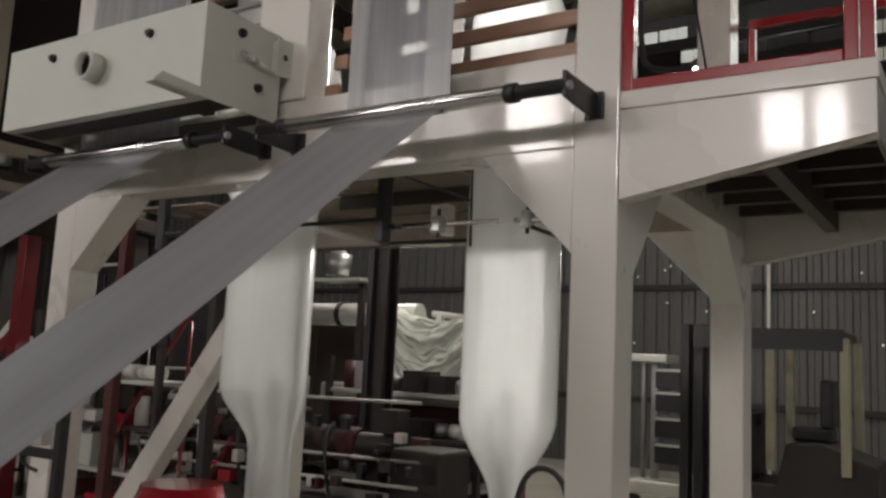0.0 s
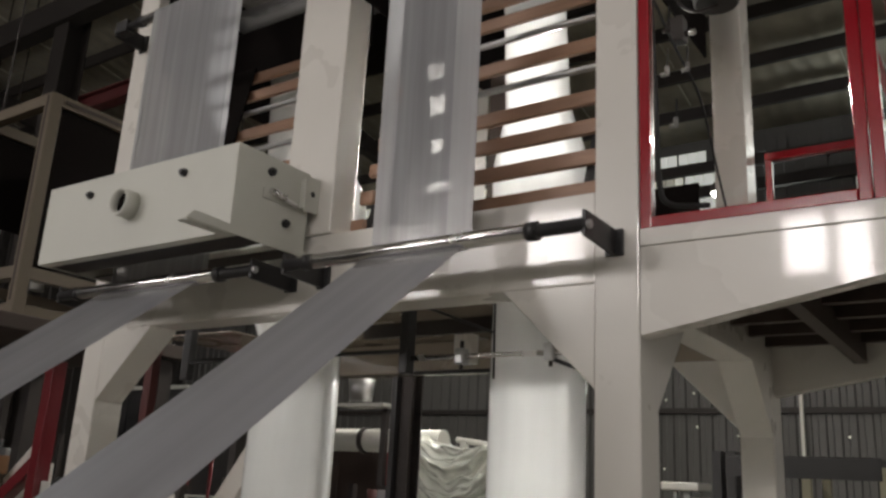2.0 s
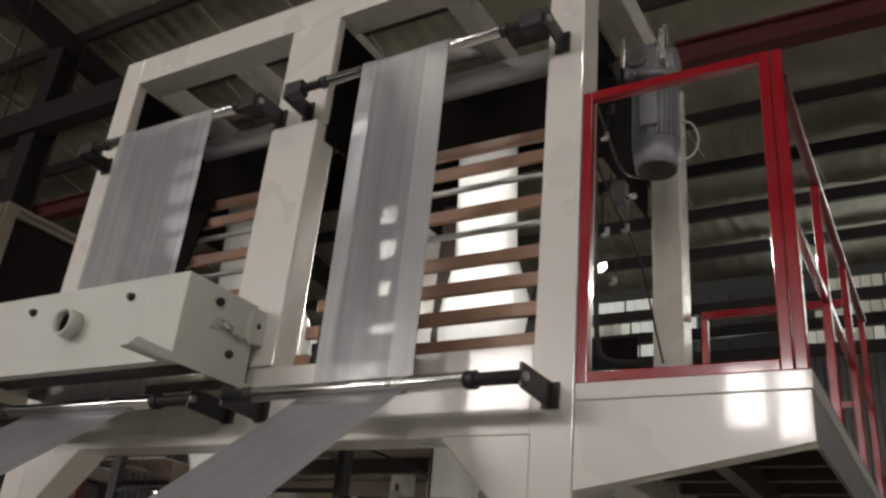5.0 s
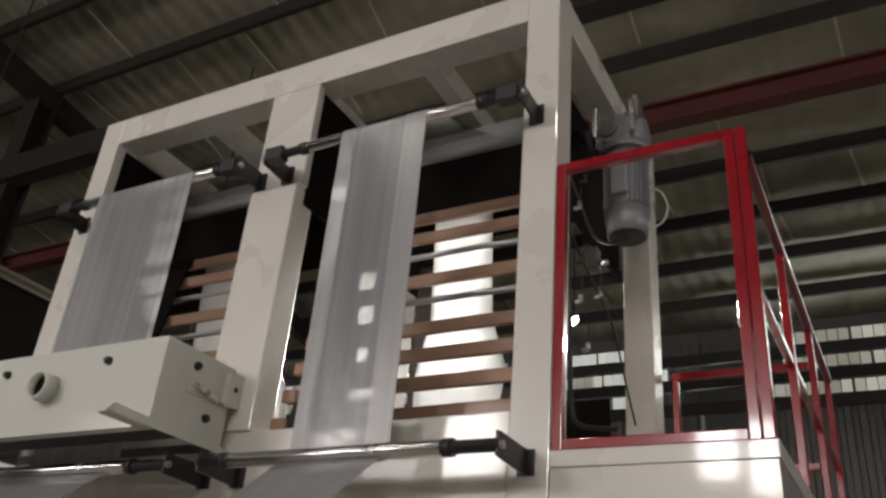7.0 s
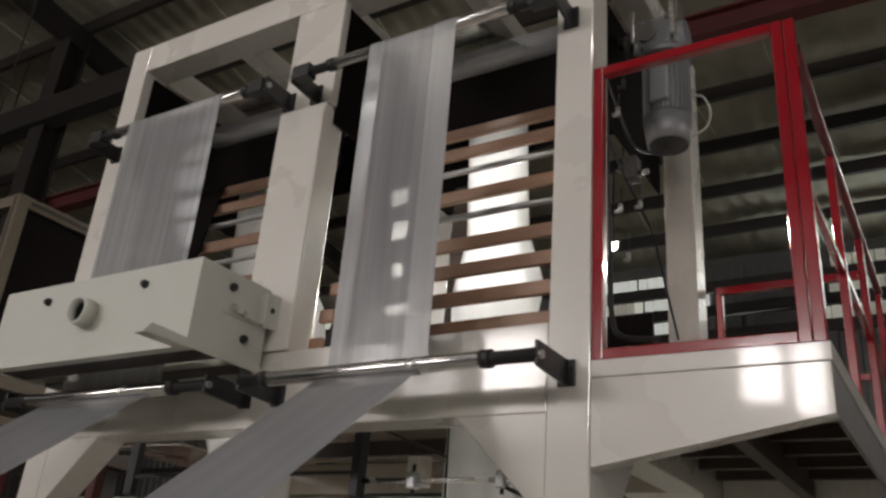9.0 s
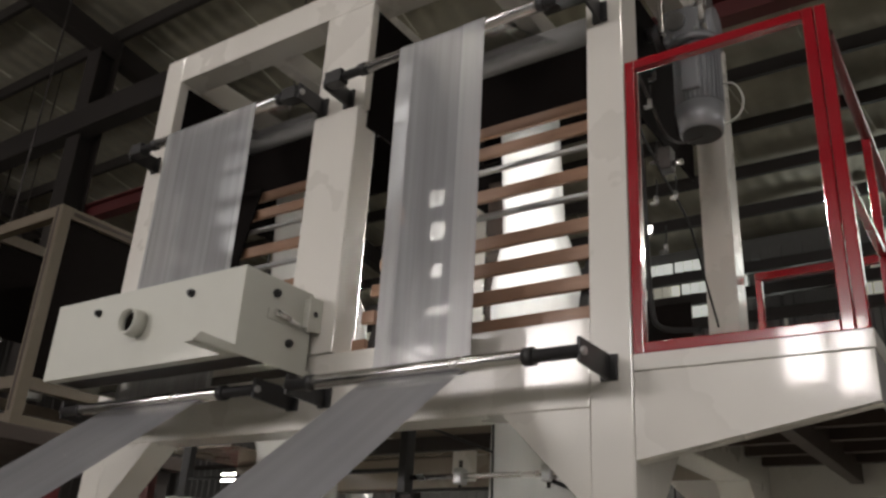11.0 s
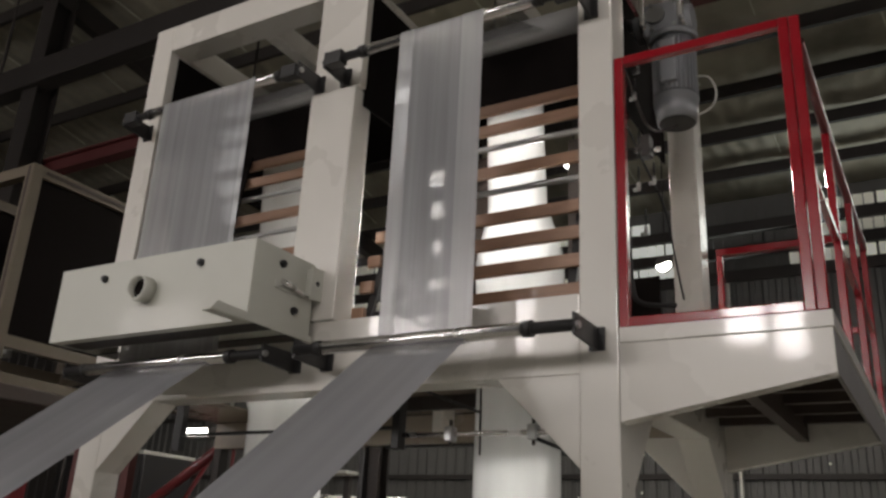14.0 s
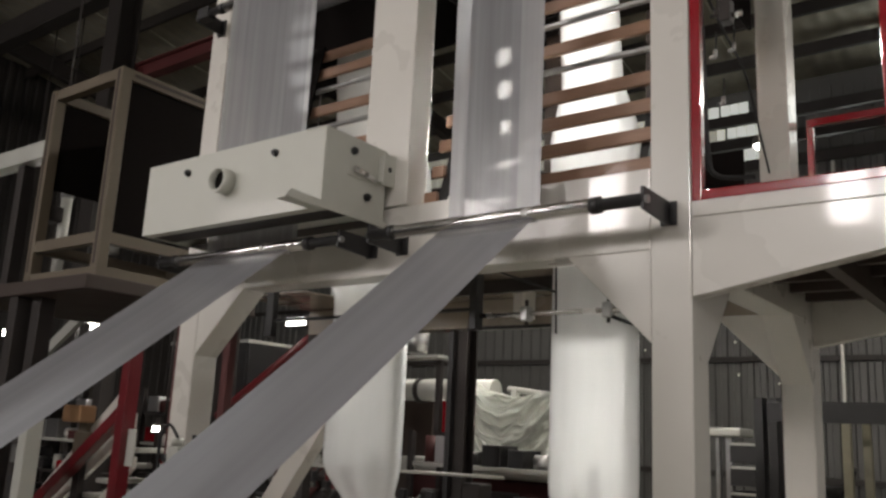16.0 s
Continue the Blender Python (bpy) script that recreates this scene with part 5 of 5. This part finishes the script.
part("loader_case", R((-4.3, 3.9, 2.36), (-4.3, 3.9, 2.56), 0.11, 22, 0.13), STEEL, cov, "round grey loader head")
part("loader_cap", R((-4.3, 3.9, 2.561), (-4.3, 3.9, 2.62), 0.1, 22, 0.04), PALE, cov)
part("loader_tray", B(-4.5, -3.95, 3.8, 4.05, 2.3, 2.33, bevel=0.004), PALE, cov)
part("loader_leg", B(-4.12, -4.06, 4.0, 4.05, 1.351, 2.299), DARKSTEEL, cov)
part("pipe_band", R((-4.55, 4.3, 2.02), (-4.5, 4.3, 2.02), 0.13, 20), DARKSTEEL, cov)
part("red_post", B(-4.02, -3.88, 4.0, 4.09, 1.0, 1.9, bevel=0.006), RED, cov)
bm = bmesh.new()
rows = []
NX, NZ = 90, 80
for i in range(NZ + 1):
    row = []
    for j in range(NX + 1):
        u, v = j / NX, i / NZ
        x = -3.72 + 1.45 * u
        drop = v * (0.44 + 0.3 * u + 0.05 * math.sin(u * 7 + 1))
        ztop = 2.1 - 0.13 * u - 0.1 * math.sin(math.pi * min(u * 1.6, 1.0)) - 0.02 * math.sin(u * 23) ** 2
        # swags hang from both top corners; sharp creases follow them
        lay = v + 0.5 * u - 0.55 * math.sin(math.pi * min(u * 1.25, 1.0)) + 0.1 * noise.noise((u * 2.5, v * 2.0, 2.0))
        d = 0.07 * (1 - abs(math.sin(8 * lay))) ** 2 + 0.035 * (1 - abs(math.sin(19 * lay + 2.5 * noise.noise((u * 4, v * 3, 6.0))))) ** 2 + 0.05 * (1 - abs(noise.noise((u * 6 + lay * 2, lay * 9, 1.0)))) ** 4
        if i == 0:
            row.append(bm.verts.new((x, 4.5, ztop - 0.04)))
        else:
            row.append(bm.verts.new((x, 3.95 - 0.12 * v - d, ztop - drop + 0.04 * noise.noise((u * 8, v * 8, 7.0)))))
    rows.append(row)
for a, b in zip(rows[:-1], rows[1:]):
    for j in range(NX):
        bm.faces.new((a[j], a[j + 1], b[j + 1], b[j])).smooth = True
part("plastic_sheet", bm, TARP, cov, "crinkled clear plastic sheet")

# steel trolley with a pale top
tr = thing("tool_trolley", "steel trolley with a pale top and dark drawers", "trolley", (-2.4, 7.4, 0))
x, y = -2.75, 7.6
part("top", B(x, x + 0.45, y, y + 0.5, 1.72, 1.82, bevel=0.02), PALE, tr)
part("mast", B(x + 0.2, x + 0.28, y + 0.2, y + 0.28, 0.35, 1.719, bevel=0.006), STEEL, tr)
part("mast", B(x + 0.08, x + 0.13, y + 0.2, y + 0.26, 0.35, 1.719, bevel=0.006), STEEL, tr)
for z in (0.55, 0.85, 1.15, 1.42):
    d = part("drawer", B(x + 0.3, x + 0.62, y + 0.05, y + 0.45, z, z + 0.24, bevel=0.008), BLACK, tr)
    part("edge_strip", B(x + 0.31, x + 0.6, y + 0.03, y + 0.049, z + 0.2, z + 0.23), PALE, d)
part("base", B(x - 0.02, x + 0.62, y, y + 0.5, 0.18, 0.34, bevel=0.02), PALE, tr)
for dx in (0.05, 0.5):
    part("wheel", R((x + dx, y + 0.05, 0.09), (x + dx, y + 0.1, 0.09), 0.09, 16), RUBBER, tr)

# forklift
fk = thing("forklift", "parked forklift with dark overhead guard and pale uprights", "forklift", (-0.8, 6.6, 0))
FX0, FX1, FY0, FY1 = -1.55, -0.2, 6.1, 7.1
part("guard_frame", B(FX0, FX1, FY0, FY0 + 0.07, 1.98, 2.06, bevel=0.01), BLACK, fk)
part("guard_frame", B(FX0, FX1, FY1 - 0.07, FY1, 1.98, 2.06, bevel=0.01), BLACK, fk)
for i in range(9):
    xx = FX0 + 0.02 + i * (FX1 - FX0 - 0.08) / 8
    part("guard_bar", B(xx, xx + 0.05, FY0 + 0.07, FY1 - 0.07, 1.99, 2.05, bevel=0.006), BLACK, fk)
part("guard_skirt", B(FX0, FX1, FY0 - 0.012, FY0 - 0.001, 1.86, 2.05, bevel=0.004), BLACK, fk)
for xx in (FX0 + 0.68, FX1 - 0.03):
    for yy in (FY0, FY1 - 0.07):
        part("upright", B(xx, xx + 0.08, yy, yy + 0.07, 0.75, 1.98, bevel=0.008), WORNYELLOW, fk)
for xx in (FX0 - 0.16, FX0 - 0.02):
    part("mast_rail", B(xx, xx + 0.09, FY0 + 0.1, FY0 + 0.26, 0.05, 2.1, bevel=0.006), BLACK, fk)
part("mast_rail", B(FX0 - 0.12, FX0 + 0.15, FY1 - 0.26, FY1 - 0.1, 0.05, 2.1, bevel=0.006), BLACK, fk)
part("lift_cylinder", R((FX0 + 0.22, FY0 + 0.15, 0.4), (FX0 + 0.22, FY0 + 0.15, 1.9), 0.03, 14), CHROME, fk)
part("body", prism(bmesh.new(), [(FX0 + 0.3, 0.25), (FX1 + 0.25, 0.25), (FX1 + 0.25, 0.85), (FX1 - 0.2, 1.02), (FX0 + 0.85, 1.0), (FX0 + 0.75, 0.62), (FX0 + 0.3, 0.62)], "y", FY0 + 0.05, FY1 - 0.05, 0.02), DARKSTEEL, fk)
part("dashboard", B(FX0 + 0.3, FX0 + 0.5, FY0 + 0.1, FY1 - 0.1, 0.621, 1.25, bevel=0.02), BLACK, fk)
part("seat", B(FX0 + 0.85, FX1 - 0.15, FY0 + 0.3, FY1 - 0.3, 1.021, 1.15, bevel=0.03), BLACK, fk)
part("backrest", B(FX1 - 0.25, FX1 - 0.13, FY0 + 0.3, FY1 - 0.3, 1.151, 1.6, bevel=0.03), BLACK, fk)
bm = bmesh.new()
cable(bm, [(FX0 + 0.62 + 0.06 * math.cos(a), FY0 + 0.5 + 0.16 * math.cos(a + 1.57), 1.3 + 0.14 * math.sin(a + 1.57)) for a in [2 * math.pi * i / 12 for i in range(13)]], 0.014, 8, 3)
part("steering_wheel", bm, BLACK, fk)
part("steering_column", R((FX0 + 0.48, FY0 + 0.5, 1.1), (FX0 + 0.62, FY0 + 0.5, 1.3), 0.02, 10), BLACK, fk)
for xx in (FX0 + 0.45, FX1 - 0.05):
    for yy in (FY0 - 0.02, FY1 - 0.16):
        wh = part("wheel", R((xx, yy, 0.27), (xx, yy + 0.18, 0.27), 0.27, 26), RUBBER, fk)
        part("rim", R((xx, yy - 0.008, 0.27), (xx, yy - 0.001, 0.27), 0.15, 20), WORNYELLOW, wh)
part("fork", B(FX0 - 1.1, FX0 - 0.13, FY0 + 0.2, FY0 + 0.32, 0.04, 0.09), BLACK, fk)
part("fork", B(FX0 - 1.1, FX0 - 0.13, FY1 - 0.42, FY1 - 0.3, 0.04, 0.09), BLACK, fk)

# far lamps: bright work lights under the neighbouring machine
for x, y, z, w, h in ((-9.19, 3.3, 2.66, 0.5, 0.24), (-6.17, 4.0, 2.72, 0.3, 0.085), (-10.72, 3.3, 2.7, 0.1, 0.08), (-11.5, 3.3, 2.68, 0.08, 0.09), (-7.46, 1.55, 3.56, 0.13, 0.12), (-5.14, 1.58, 1.49, 0.08, 0.045)):
    lamp = thing("work_light", "bright rectangular work light hung in the hall", "lamp", (x, y, z), "work lights")
    part("case", B(x - w / 2 - 0.04, x + w / 2 + 0.04, y, y + 0.16, z - 0.02, z + h + 0.02, bevel=0.01), DARKSTEEL, lamp)
    part("lens", B(x - w / 2, x + w / 2, y - 0.01, y - 0.001, z, z + h), LAMPGLOW, lamp)
    part("rod", R((x, y + 0.08, z + h + 0.02), (x, y + 0.08, roof_z(y) + 0.05 if z > 2 else 2.58), 0.012, 8), DARKSTEEL, lamp)
strip = thing("strip_light", "pair of slim fluorescent strip lights hung in the hall", "lamp", (-2.95, 3.5, 2.8))
for y in (3.47, 3.53):
    part("tube", R((-3.06, y, 2.79), (-2.79, y, 2.79), 0.013, 12), DIMTUBE, strip)
part("batten", B(-3.1, -2.75, 3.46, 3.54, 2.81, 2.84, bevel=0.004), PALE, strip)
part("rod", R((-2.92, 3.5, 2.84), (-2.92, 3.5, 6.18), 0.008, 8), DARKSTEEL, strip)
# pinholes of daylight in the sheet wall
rnd = random.Random(4)
for i in range(34):
    x, z = rnd.uniform(-7.5, 3.0), rnd.choice((2.2, 2.75, 3.35, 3.9)) + rnd.uniform(-0.1, 0.1)
    solid("rivet_hole", R((x, HY1 - 0.012, z), (x, HY1 - 0.006, z), 0.02, 8), PANE, "tiny daylit rivet hole in the sheet wall", "rivet hole", "rivet holes", "structure")
